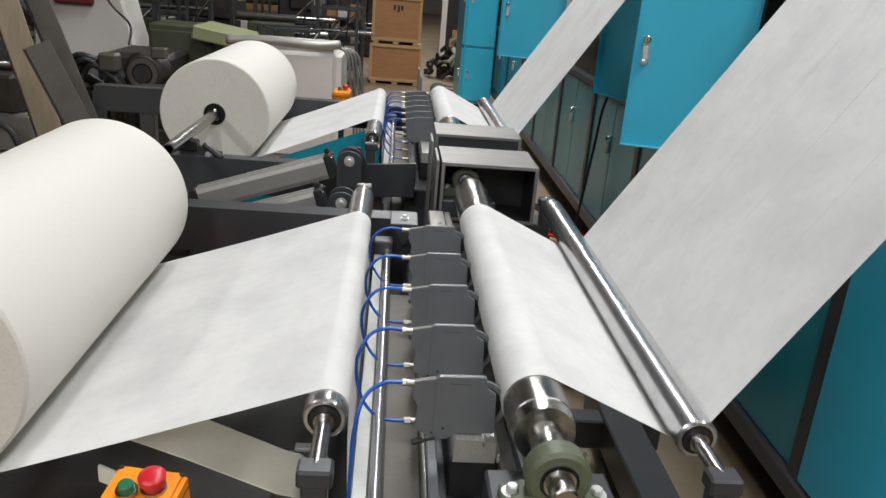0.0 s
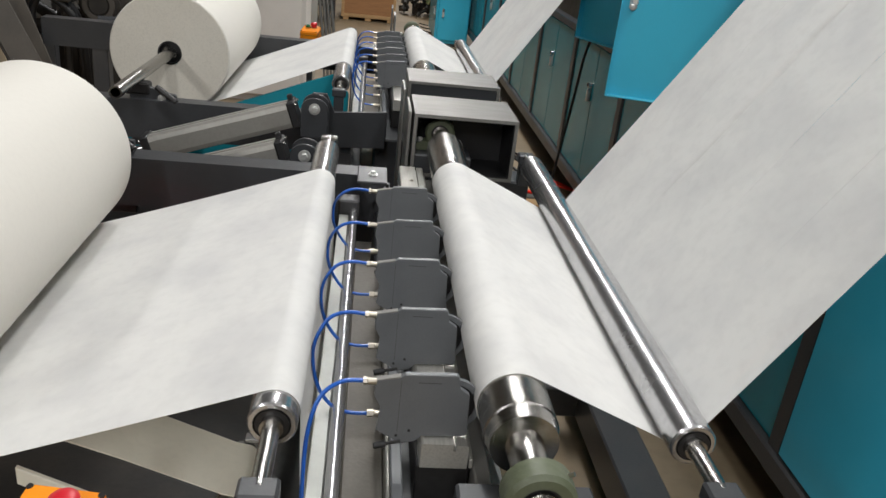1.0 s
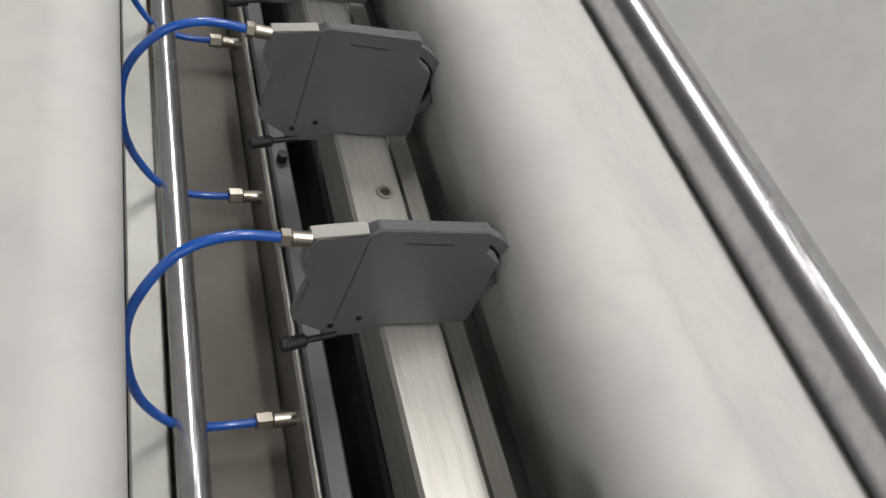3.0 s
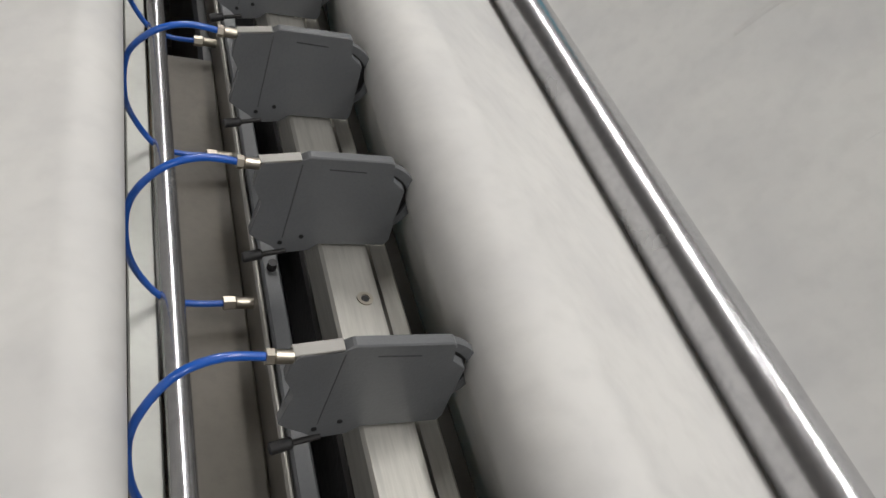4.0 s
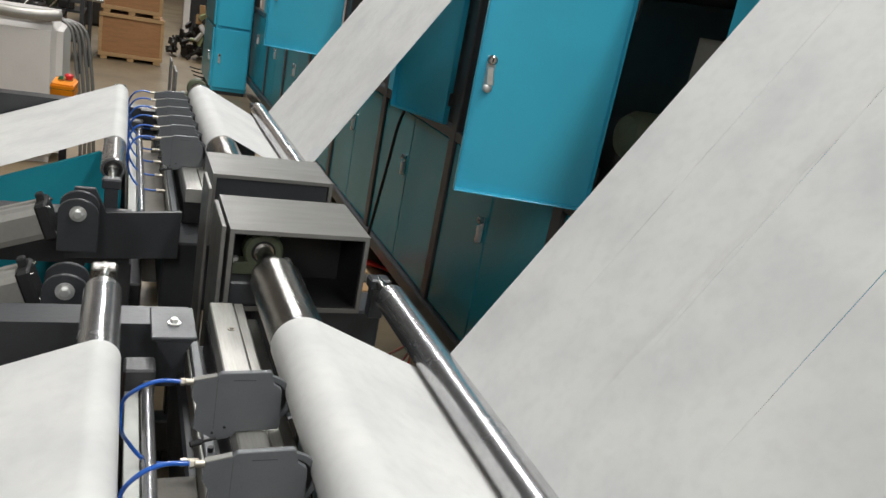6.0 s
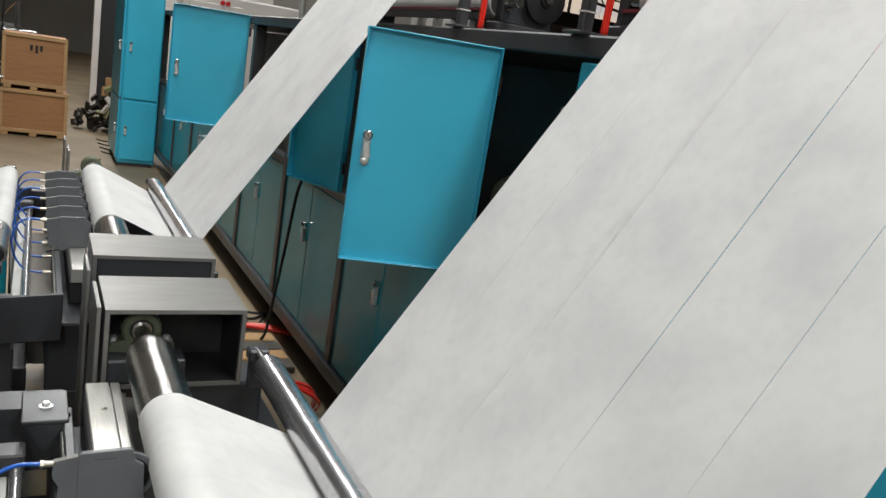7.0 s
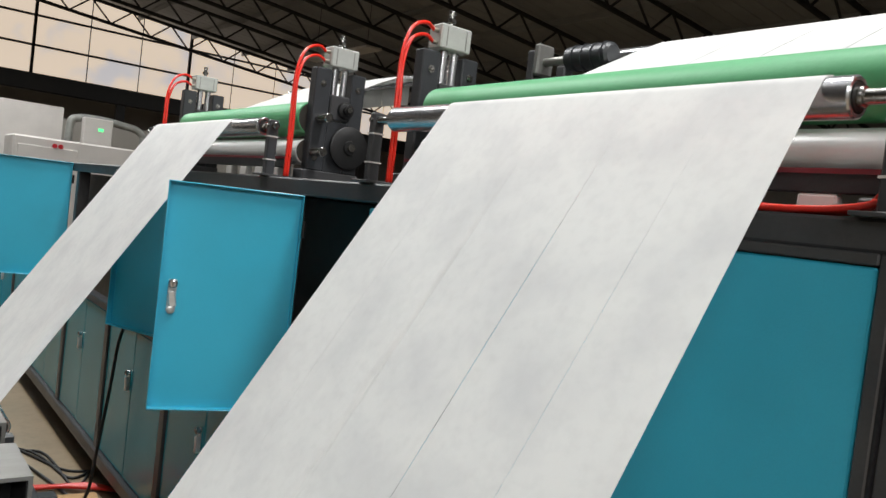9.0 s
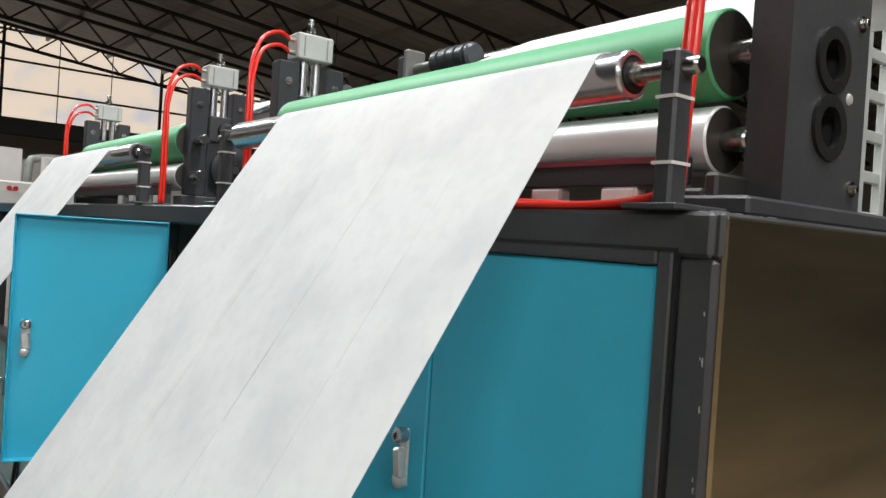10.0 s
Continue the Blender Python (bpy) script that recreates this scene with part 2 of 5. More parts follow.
def sweep(pts, r, seg=10, bm=None, closed_ends=True):
    """A round hose along points, rounded by a Catmull-Rom curve."""
    P = [Vector(p) for p in pts]
    Q = []
    for i in range(len(P) - 1):
        a, b, c, d = P[max(i - 1, 0)], P[i], P[i + 1], P[min(i + 2, len(P) - 1)]
        for k in range(6):
            t = k / 6
            Q.append(0.5 * ((2 * b) + (c - a) * t + (2 * a - 5 * b + 4 * c - d) * t * t + (3 * b - a - 3 * c + d) * t ** 3))
    Q.append(P[-1])
    own = bmesh.new()
    rings, up = [], Vector((0.13, 0.2, 1)).normalized()
    for i, q in enumerate(Q):
        tan = (Q[min(i + 1, len(Q) - 1)] - Q[max(i - 1, 0)]).normalized()
        side = tan.cross(up)
        if side.length < 1e-3:
            side = tan.cross(Vector((1, 0, 0)))
        side.normalize()
        up = side.cross(tan).normalized()
        rings.append([own.verts.new(q + r * (side * math.cos(2 * math.pi * k / seg) + up * math.sin(2 * math.pi * k / seg))) for k in range(seg)])
    for a, b in zip(rings, rings[1:]):
        for k in range(seg):
            own.faces.new((a[k], a[(k + 1) % seg], b[(k + 1) % seg], b[k])).smooth = True
    if closed_ends:
        own.faces.new(rings[0][::-1]), own.faces.new(rings[-1])
    return join(bm, own)


def prism(outline, axis, a, b, bevel=0.0, bm=None):
    """An outline in the two other axes, pushed from a to b along axis."""
    own = bmesh.new()

    def v(u, t, s):
        return (s, u, t) if axis == "x" else (u, s, t) if axis == "y" else (u, t, s)
    lo = [own.verts.new(v(u, t, a)) for u, t in outline]
    hi = [own.verts.new(v(u, t, b)) for u, t in outline]
    n = len(outline)
    own.faces.new(lo[::-1]), own.faces.new(hi)
    for k in range(n):
        own.faces.new((lo[k], lo[(k + 1) % n], hi[(k + 1) % n], hi[k]))
    if bevel:
        bmesh.ops.bevel(own, geom=own.edges[:], offset=bevel, segments=1, affect="EDGES", clamp_overlap=True)
    return join(bm, own)


def sheet(line, thick=0.0006, bm=None, sag=0.0, cols=6):
    """A web of paper: line rows (x, z, y_near, y_far), given thickness."""
    own = bmesh.new()
    rows = []
    for x, z, ya, yb in line:
        rows.append([own.verts.new((x, ya + (yb - ya) * k / cols, z)) for k in range(cols + 1)])
    for a, b in zip(rows, rows[1:]):
        for k in range(cols):
            own.faces.new((a[k], a[k + 1], b[k + 1], b[k])).smooth = True
    own.normal_update()
    bmesh.ops.solidify(own, geom=own.faces[:], thickness=thick)
    own.normal_update()
    for e in own.edges:
        if len(e.link_faces) == 2 and e.calc_face_angle(0) > 0.7:
            e.smooth = False
    return join(bm, own)


def channel(p0, p1, width, height, wall, bm=None):
    """A square tube along x or y, open at its ends; p0 and p1 are the middles of its ends."""
    p0, p1 = Vector(p0), Vector(p1)
    q = (p1 - p0).normalized()
    side = q.cross(Vector((0, 0, 1))).normalized()
    own = bmesh.new()
    rings = []
    for p in (p0, p1):
        for g in (0, wall):
            rings.append([own.verts.new(p + side * sx * (width / 2 - g) + Vector((0, 0, sz * (height / 2 - g)))) for sx, sz in ((-1, -1), (1, -1), (1, 1), (-1, 1))])
    o0, i0, o1, i1 = rings
    for k in range(4):
        k2 = (k + 1) % 4
        own.faces.new((o0[k], o0[k2], o1[k2], o1[k])), own.faces.new((i0[k], i1[k], i1[k2], i0[k2]))
        own.faces.new((o0[k], i0[k], i0[k2], o0[k2])), own.faces.new((o1[k], o1[k2], i1[k2], i1[k]))
    return join(bm, own)


def bolt(x, y, z, r, parent, axis=(0, 0, 1), material=None):
    a = Vector(axis)
    p = Vector((x, y, z))
    bm = L([(0, 0), (0, r * 1.7), (r * 0.35, r * 1.7), (r * 0.35, 0)], p, p + a, 16)
    L([(r * 0.35, 0), (r * 0.35, r), (r * 1.3, r), (r * 1.5, r * 0.8), (r * 1.5, 0)], p, p + a, 6, bm)
    return part("bolt", bm, material or ZINC, parent)

# ---------------------------------------------------------------- the hall
setting("floor", B(-14, 22, -8, 26, -0.2, 0.0), FLOOR, "worn brown-grey concrete factory floor", "floor")
setting("wall_far", B(-14, 22, 26.0, 26.3, 0, 3.9), WALLM, "grimy plastered factory wall under the skylight band", "wall")
setting("wall_left", B(-14.3, -14, -8, 26, 0, 7), WALLM, "grimy plastered factory side wall", "wall")
setting("wall_right", B(22, 22.3, -8, 26, 0, 7), WALLM, "grimy plastered factory side wall", "wall")
setting("wall_near", B(-14, 22, -8.3, -8, 0, 7), WALLM, "grimy plastered factory end wall", "wall")


def roof_z(x, drop=0.0):
    return 7.0 - 0.105 * abs(x) - drop


def roof():
    bm = bmesh.new()
    for s in (-1, 1):
        e = 14 if s < 0 else 22
        for k in range(90):
            # corrugated sheet, each rib a strip of its own
            y = -8 + 34 * k / 90
            prism([(0, roof_z(0)), (s * e, roof_z(e)), (s * e, roof_z(e) + 0.05), (0, roof_z(0) + 0.05)], "y", y, y + 34 / 90 - 0.02, bm=bm)
        prism([(0, roof_z(0) + 0.05), (s * e, roof_z(e) + 0.05), (s * e, roof_z(e) + 0.1), (0, roof_z(0) + 0.1)], "y", -8, 26, bm=bm)
    for k in range(-8, 13):
        x = 1.7 * k
        z = roof_z(x)
        B(x - 0.04, x + 0.04, -8, 26, z - 0.14, z - 0.005, bm=bm)
    return bm


setting("ceiling", roof(), ROOFM, "dark grey corrugated factory roof on steel purlins", "roof")


def roof_truss(y):
    t = thing("roof_truss", (0, y, 6.2), "black steel lattice roof truss spanning the hall", "truss", "roof trusses")
    for drop, n in ((0.19, "top_chord"), (0.72, "bottom_chord")):
        bm = bmesh.new()
        for s, e in ((-1, 13.9), (1, 21.9)):
            C((0, y, roof_z(0, drop)), (s * e, y, roof_z(e, drop)), 0.05, 8, bm)
        part(n, bm, TRUSS, t)
    bm = bmesh.new()
    for k in range(62):
        a, b = -13.6 + 0.57 * k, -13.6 + 0.57 * (k + 1)
        p, q = ((a, 0.72), (b, 0.19)) if k % 2 == 0 else ((a, 0.19), (b, 0.72))
        C((p[0], y, roof_z(p[0], p[1])), (q[0], y, roof_z(q[0], q[1])), 0.026, 6, bm)
    part("lattice", bm, TRUSS, t)


for yy in (4.0, 7.0, 10.0, 13.0, 16.0, 19.0, 22.0, 25.0):
    roof_truss(yy)


def skylight_band():
    t = thing("skylight_wall", (4, 26, 3.9), "translucent yellowed sheet wall with thin dark rails", "window", kind="structure")
    bm = bmesh.new()
    for k in range(24):
        x = -14 + 1.5 * k
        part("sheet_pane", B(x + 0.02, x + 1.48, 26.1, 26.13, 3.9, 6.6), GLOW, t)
    for z in (3.92, 4.75, 5.6, 6.45):
        part("rail", B(-14, 22, 26.02, 26.09, z, z + 0.06), TRUSS, t)
    for k in range(9):
        x = -14 + 4.5 * k
        part("mullion", B(x - 0.04, x + 0.04, 26.0, 26.09, 3.9, 6.6), TRUSS, t)


skylight_band()

# ---------------------------------------------------------------- converting machine
FX = 0.966            # front face of the cabinets
Y0, Y1 = 0.78, 7.8
POSTS = [0.80, 1.53, 2.26, 2.98, 3.74, 4.50, 5.26, 6.02, 6.78, 7.76]


def lock(parent, m):
    """A swing-handle cabinet lock, upright in its own x, z plane, facing -y."""
    bm = B(-0.0095, 0.0095, -0.004, 0, -0.037, 0.037, 0.003, m=m)
    a = part("lock", bm, ZINC, parent, "bright zinc cabinet lock")
    part("lock_handle", B(-0.0085, 0.0085, -0.015, -0.004, -0.026, 0.012, 0.003, m=m @ Matrix.Rotation(radians(-9), 4, "Y")), ZINC, a)
    part("lock_foot", B(-0.008, 0.008, -0.008, -0.004, -0.037, -0.029, 0.002, m=m), DKSTEEL, a)
    bm = L([(0, 0), (0, 0.0105), (0.012, 0.0105), (0.015, 0.007), (0.015, 0)], m @ Vector((0, -0.003, 0.028)), m @ Vector((0, -1, 0.028)), 18)
    part("lock_barrel", bm, CHROME, a)
    b = L([(0, 0), (0, 0.0098), (0.009, 0.0098), (0.0115, 0.006), (0.0115, 0)], m @ Vector((0, -0.003, -0.030)), m @ Vector((0, -1, -0.030)), 16)
    part("pivot_stud", b, ZINC, a)
    part("key_slot", B(-0.001, 0.001, -0.0195, -0.017, 0.024, 0.032, m=m), BLACK, a)


def machine():
    t = thing("converting_machine", (1.7, 4.5, 0), "long teal and charcoal paper converting machine with panelled cabinets", "machine")
    for y in POSTS:
        part("post", B(FX - 0.002, FX + 0.05, y - (0.018 if y < 1 else 0.025), y + 0.025, 0.10, 1.262, 0.004), FRAME, t)
    part("top_beam", B(FX - 0.006, FX + 0.07, Y0, Y1, 1.262, 1.303, 0.004), FRAME, t)
    part("base_beam", B(FX - 0.012, FX + 0.06, Y0, Y1, 0.112, 0.163, 0.005), FRAME, t)
    part("middle_rail", B(FX, FX + 0.045, Y0 + 0.05, Y1 - 0.05, 0.71, 0.742, 0.003), FRAME, t)
    part("plinth", B(1.09, 2.35, Y0 + 0.05, Y1 - 0.05, 0.0, 0.111), BROWN, t)
    part("deck", B(FX + 0.01, 2.4, Y0, Y1, 1.27, 1.300), FRAME, t)
    part("back_panel", B(2.36, 2.40, Y0, Y1, 0.05, 1.27), FRAME, t)
    part("inner_wall", B(1.75, 1.78, Y0 + 0.06, Y1 - 0.06, 0.1, 1.26), GREY, t)
    part("end_panel", B(FX + 0.003, 2.38, Y0 - 0.008, Y0 + 0.01, 0.03, 1.3005, 0.003), DKPANEL, t, "bronzed polished steel end panel")
    part("corner_post", B(FX - 0.004, FX + 0.045, Y0 - 0.004, Y0 + 0.034, 0.03, 1.262, 0.004), FRAME, t)
    part("deck_edge", B(FX, 2.4, Y0 - 0.006, Y0 + 0.03, 1.262, 1.303, 0.003), FRAME, t)
    # the end bay's door frame; black strips stand in for the dark gap round it
    for k, (u, v, lo, hi) in enumerate(((0.8165, 0.833, 0.165, 1.2665), (0.8335, 1.503, 1.2535, 1.2665))):
        part("door_frame", B(FX - 0.009, FX + 0.01, u, v, lo, hi, 0.002), FRAME, t)
    part("door_seal", B(FX - 0.0075, FX + 0.01, 0.8125, 0.8163, 0.165, 1.2700), BLACK, t)
    part("door_seal", B(FX - 0.0075, FX + 0.01, 0.8165, 1.503, 1.2667, 1.2700), BLACK, t)
    # lower panels between the posts, their shade put into a darker teal
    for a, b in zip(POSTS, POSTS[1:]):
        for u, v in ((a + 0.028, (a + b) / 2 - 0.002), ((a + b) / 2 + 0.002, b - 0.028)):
            p = part("lower_panel", B(FX + 0.006, FX + 0.03, u, v, 0.165, 0.706, 0.003), TEAL_SHADED, t)
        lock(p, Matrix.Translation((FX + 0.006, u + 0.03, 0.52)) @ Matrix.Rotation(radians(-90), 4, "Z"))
    # closed upper doors
    for u, v, h in ((0.835, 1.159, 2), (1.161, 1.503, 0), (1.56, 1.845, 0), (3.535, 3.71, 0), (4.87, 5.22, 0), (5.30, 5.98, 0), (6.40, 6.74, 0), (6.82, 7.10, 1)):
        lo = 0.17 if u < 1.5 else 0.748
        p = part("cabinet_door", B(FX - 0.006, FX + 0.02, u, v, lo, 1.252, 0.003), TEAL, t)
        if h < 2:
            lock(p, Matrix.Translation((FX - 0.006, (v - 0.04) if h else (u + 0.04), 0.985)) @ Matrix.Rotation(radians(-90), 4, "Z"))
    return t


machine()


def open_door(hinge, width, z0, z1, angle, label):
    """A folded sheet door that stands open; angle: the way that it points from its hinge, in degrees."""
    hx, hy = hinge
    t = thing("cabinet_door", (hx, hy, z0), label, "cabinet door", "open cabinet doors")
    m = Matrix.Translation((hx, hy, 0)) @ Matrix.Rotation(radians(angle), 4, "Z")
    part("door_skin", B(0, width, -0.001, 0.001, z0, z1, m=m), TEAL, t)
    bm = B(0.0, width, -0.001, 0.022, z1 - 0.003, z1, 0.001, m=m)
    B(0.0, width, -0.001, 0.022, z0, z0 + 0.003, 0.001, bm, m)
    B(0.0, 0.003, -0.001, 0.022, z0 + 0.003, z1 - 0.003, 0.001, bm, m)
    B(width - 0.003, width, -0.001, 0.022, z0 + 0.003, z1 - 0.003, 0.001, bm, m)
    part("folded_rim", bm, TEAL, t)
    for z in (z0 + 0.08, z1 - 0.08):
        part("hinge", C(m @ Vector((-0.006, 0.01, z - 0.02)), m @ Vector((-0.006, 0.01, z + 0.02)), 0.005, 12), DKSTEEL, t)
    return t, m


def open_doors():
    ang = math.degrees(math.atan2(2.235 - 2.148, 0.669 - 0.962))
    t, m = open_door((0.962, 2.148), 0.302, 0.745, 1.262, ang, "teal sheet-steel cabinet door standing open on its hinges")
    lock(t, m @ Matrix.Translation((0.272, 0.0, 1.003)) @ Matrix.Rotation(radians(180), 4, "Z") @ Matrix.Translation((0, -0.001, 0)))
    part("folded_rim", B(0.0, 0.302, -0.016, -0.001, 1.247, 1.262, 0.002, m=m), TEAL, t)
    part("folded_rim", B(0.0, 0.010, -0.012, -0.001, 0.745, 1.247, 0.002, m=m), TEAL, t)
    t, m = open_door((0.955, 3.02), 0.27, 0.75, 1.25, 112, "teal cabinet door swung open beside the running web")
    for z in (0.84, 0.98, 1.12):
        part("latch_block", B(0.235, 0.262, -0.03, -0.002, z, z + 0.03, 0.004, m=m), BRASS, t)
    t, m = open_door((0.960, 4.60), 0.36, 0.742, 1.30, 163, "teal cabinet door swung open far down the machine")
    lock(t, m @ Matrix.Translation((0.325, 0.0, 1.0)) @ Matrix.Rotation(radians(180), 4, "Z"))


open_doors()


def control_cabinet():
    t = thing("control_cabinet", (0.8, 8.0, 0), "tall teal two-door control cabinet with chrome locks", "cabinet")
    part("body", B(0.655, 0.94, 7.52, 8.4, 0.03, 1.40, 0.004), TEAL, t)
    part("plinth", B(0.67, 0.93, 7.54, 8.38, 0, 0.03), FRAME, t)
    for a, b in ((0.06, 0.54), (0.56, 1.39)):
        p = part("door", B(0.665, 0.93, 7.503, 7.521, a, b, 0.003), TEAL, t)
        lock(p, Matrix.Translation((0.70, 7.503, (a + b) / 2)))
        p = part("side_door", B(0.64, 0.656, 7.56, 8.36, a, b, 0.003), TEAL, t)
        lock(p, Matrix.Translation((0.64, 7.66, (a + b) / 2)) @ Matrix.Rotation(radians(-90), 4, "Z"))


control_cabinet()

# ---------------------------------------------------------------- one unwinding and slitting line, built twice
PITCH = 1.55
NEAR_ROLL = (-0.497, 0.697, 0.1515)
FAR_ROLL = (-0.522, 0.680, 0.170)
LX, LZ, LR = -0.019, 0.6745, 0.0245
MX, MZ, MR = 0.221, 0.6865, 0.0375
RX, RZ, RR = 0.410, 0.6635, 0.0245
TX, TZ, TR = 0.972, 1.434, 0.0245
SPIN = []


def roller(name, x, z, r, y0, y1, stub, label, parent=None, material=None, bore=True):
    """A turned roller along y with a recessed end, bearing rings and shaft stubs."""
    t = thing(name, (x, (y0 + y1) / 2, z), label, "roller", "web guide rollers")
    ln = y1 - y0
    rim = r * 0.72
    prof = [(0.012, 0), (0.012, rim), (0.0, rim + 0.001), (0.0, r - 0.002), (0.002, r), (ln - 0.002, r), (ln, r - 0.002), (ln, rim + 0.001), (ln - 0.012, rim), (ln - 0.012, 0)]
    part("barrel", L(prof, (x, y0, z), (x, y1, z), 56), material or CHROME, t)
    for ya, s in ((y0, -1), (y1, 1)):
        b = part("bearing", tube((x, ya + s * 0.001, z), (x, ya - s * 0.011, z), rim * 0.96, r * 0.36, 32), DKSTEEL, t)
        part("collar", tube((x, ya + s * 0.008, z), (x, ya - s * 0.010, z), r * 0.48, r * 0.30, 24), STEEL, b)
        part("shaft", C((x, ya - s * 0.011, z), (x, ya + s * stub, z), r * 0.36, 24, bevel=0.002), STEEL, t)
    return t


def arc(cx, cz, r, a0, a1, n=14):
    return [(cx + r * math.cos(radians(a0 + (a1 - a0) * k / n)), cz + r * math.sin(radians(a0 + (a1 - a0) * k / n))) for k in range(n + 1)]


def line(dy, wn, wf, roll):
    far = dy > 0
    ROLL_X, ROLL_Z, ROLL_R = roll
    # paper roll on its shaft
    t = thing("paper_roll", (ROLL_X, dy + 1.2, ROLL_Z), "large white paper roll unwinding on a steel shaft", "paper roll", "paper rolls")
    a, b = wn + (-0.003 if far else 0.005), wf + 0.003
    ln = b - a
    rc = 0.030
    part("wound_paper", L([(0, rc + 0.004), (0, ROLL_R - 0.003), (0.003, ROLL_R), (ln - 0.003, ROLL_R), (ln, ROLL_R - 0.003), (ln, rc + 0.004)], (ROLL_X, a, ROLL_Z), (ROLL_X, b, ROLL_Z), 96), ROLLP, t)
    for ya, s in ((a, -1), (b, 1)):
        prof = [(-0.0005, rc + 0.004)] + [(0.0008 + 0.0003 * (k % 2), rc + 0.004 + (ROLL_R - rc - 0.0075) * k / 9) for k in range(10)] + [(-0.0005, ROLL_R - 0.0034)]
        bm = L(prof, (ROLL_X, ya, ROLL_Z), (ROLL_X, ya + s, ROLL_Z), 72)
        part("layered_end", bm, ROLLEND, t, "layered cut end of the roll")
    part("core", tube((ROLL_X, a - 0.003, ROLL_Z), (ROLL_X, b + 0.003, ROLL_Z), rc + 0.004, rc, 40), BLACK, t, "dark cardboard core")
    part("chuck", tube((ROLL_X, a + 0.012, ROLL_Z), (ROLL_X, a + 0.05, ROLL_Z), rc - 0.001, 0.014, 32), BLACK, t)
    part("chuck", tube((ROLL_X, b - 0.05, ROLL_Z), (ROLL_X, b - 0.012, ROLL_Z), rc - 0.001, 0.014, 32), BLACK, t)
    part("shaft", tube((ROLL_X, dy + 0.526, ROLL_Z), (ROLL_X, dy + 1.80, ROLL_Z), 0.0155, 0.011, 32), STEEL, t, "hollow steel shaft")
    for k in range(3):
        an = radians(120 * k + 20)
        part("key_lug", B(-0.006, 0.006, a - 0.02, a + 0.01, 0.012, 0.021, 0.002, m=Matrix.Translation((ROLL_X, 0, ROLL_Z)) @ Matrix.Rotation(an, 4, "Y")), STEEL, t)
    SPIN.append((t, ROLL_R, -1))
    # guide rollers
    y0, y1 = dy + 0.855, dy + 1.765
    t = roller("guide_roller", LX, LZ, LR, y0, y1, 0.096, "chrome guide roller that the web runs over")
    SPIN.append((t, LR, 1))
    t = roller("nip_roller", MX, MZ, MR, dy + 0.838, dy + 1.80, 0.13, "large turned steel draw roller under the web", material=STEEL)
    for ya, s in ((dy + 0.838, -1), (dy + 1.80, 1)):
        part("shoulder", L([(0, 0), (0, MR * 0.97), (0.016, MR * 0.90), (0.018, 0.019), (0.06, 0.0175), (0.06, 0)], (MX, ya, MZ), (MX, ya + s, MZ), 48), STEEL, t)
    SPIN.append((t, MR, 1))
    t = roller("guide_roller", RX, RZ, RR, dy + 0.862, dy + 1.80, 0.075, "chrome guide roller where the web turns upward")
    SPIN.append((t, RR, -1))
    t = roller("top_roller", TX, TZ, TR, dy + 0.885, dy + 1.80, 0.075, "chrome deflecting roller on top of the machine")
    SPIN.append((t, TR, -1))
    # web: from the roll, over the left roller, down past the tie rod and under the slitting beam
    d = Vector((LX - ROLL_X, LZ - ROLL_Z))
    base = math.degrees(math.atan2(d.y, d.x))
    cross = math.degrees(math.asin((ROLL_R + LR) / d.length))
    al, be = base - 90 + cross, base + 90 + cross
    t = thing("paper_web", (0.2, dy + 1.2, 0.34), "white paper web running from its roll over rollers into the machine", "paper web", "paper webs")
    pts = arc(ROLL_X, ROLL_Z, ROLL_R + 0.0008, al - 25, al, 6)
    e, f = pts[-1], arc(LX, LZ, LR + 0.0008, be, be, 1)[0]
    pts += [(e[0] + (f[0] - e[0]) * k / 10, e[1] + (f[1] - e[1]) * k / 10 - 0.002 * math.sin(math.pi * k / 10)) for k in range(1, 10)]
    pts += arc(LX, LZ, LR + 0.0008, be, -14, 18)
    part("unwound_web", sheet([(x, z, wn, wf) for x, z in pts]), PAPER, t)
    low = [pts[-1], (0.0066, 0.62), (0.0078, 0.58), (0.010, 0.52), (0.016, 0.44), (0.026, 0.36), (0.04, 0.342), (0.07, 0.338), (0.20, 0.338), (0.23, 0.343), (0.24, 0.36)]
    mt = MR + 0.0008
    q = Vector((RX - MX, RZ - MZ))
    cq = math.degrees(math.asin((MR + RR) / q.length))
    out = math.degrees(math.atan2(q.y, q.x)) + 90 - cq      # the web dives under the turning roller
    up = arc(MX, MZ, mt, 222, out, 26)
    low += [(0.235, 0.55), up[0]]
    part("lower_web", sheet([(x, z, wn + 0.006, wf + 0.012) for x, z in low]), PAPER, t)
    e, f = up[-1], arc(RX, RZ, RR + 0.0009, out + 180, out + 180, 1)[0]
    rows = [(x, z, wn + 0.010, wf + 0.018) for x, z in up]
    rows += [(e[0] + (f[0] - e[0]) * k / 8, e[1] + (f[1] - e[1]) * k / 8, wn + 0.010 + 0.0125 * k / 8, wf + 0.018 + 0.016 * k / 8) for k in range(1, 9)]
    part("drawn_web", sheet(rows), PAPER, t)
    # rising web, slit into strips
    g = math.degrees(math.atan2(TZ - RZ, TX - RX))
    c2 = math.degrees(math.asin((RR + TR) / math.hypot(TX - RX, TZ - RZ)))
    lo = arc(RX, RZ, RR + 0.0009, out + 180, 270 + g + c2, 12)
    hi = arc(TX, TZ, TR + 0.0009, 90 + g + c2, 20, 14)
    a, b = lo[-1], hi[0]
    mid = [(a[0] + (b[0] - a[0]) * k / 12, a[1] + (b[1] - a[1]) * k / 12) for k in range(1, 12)]
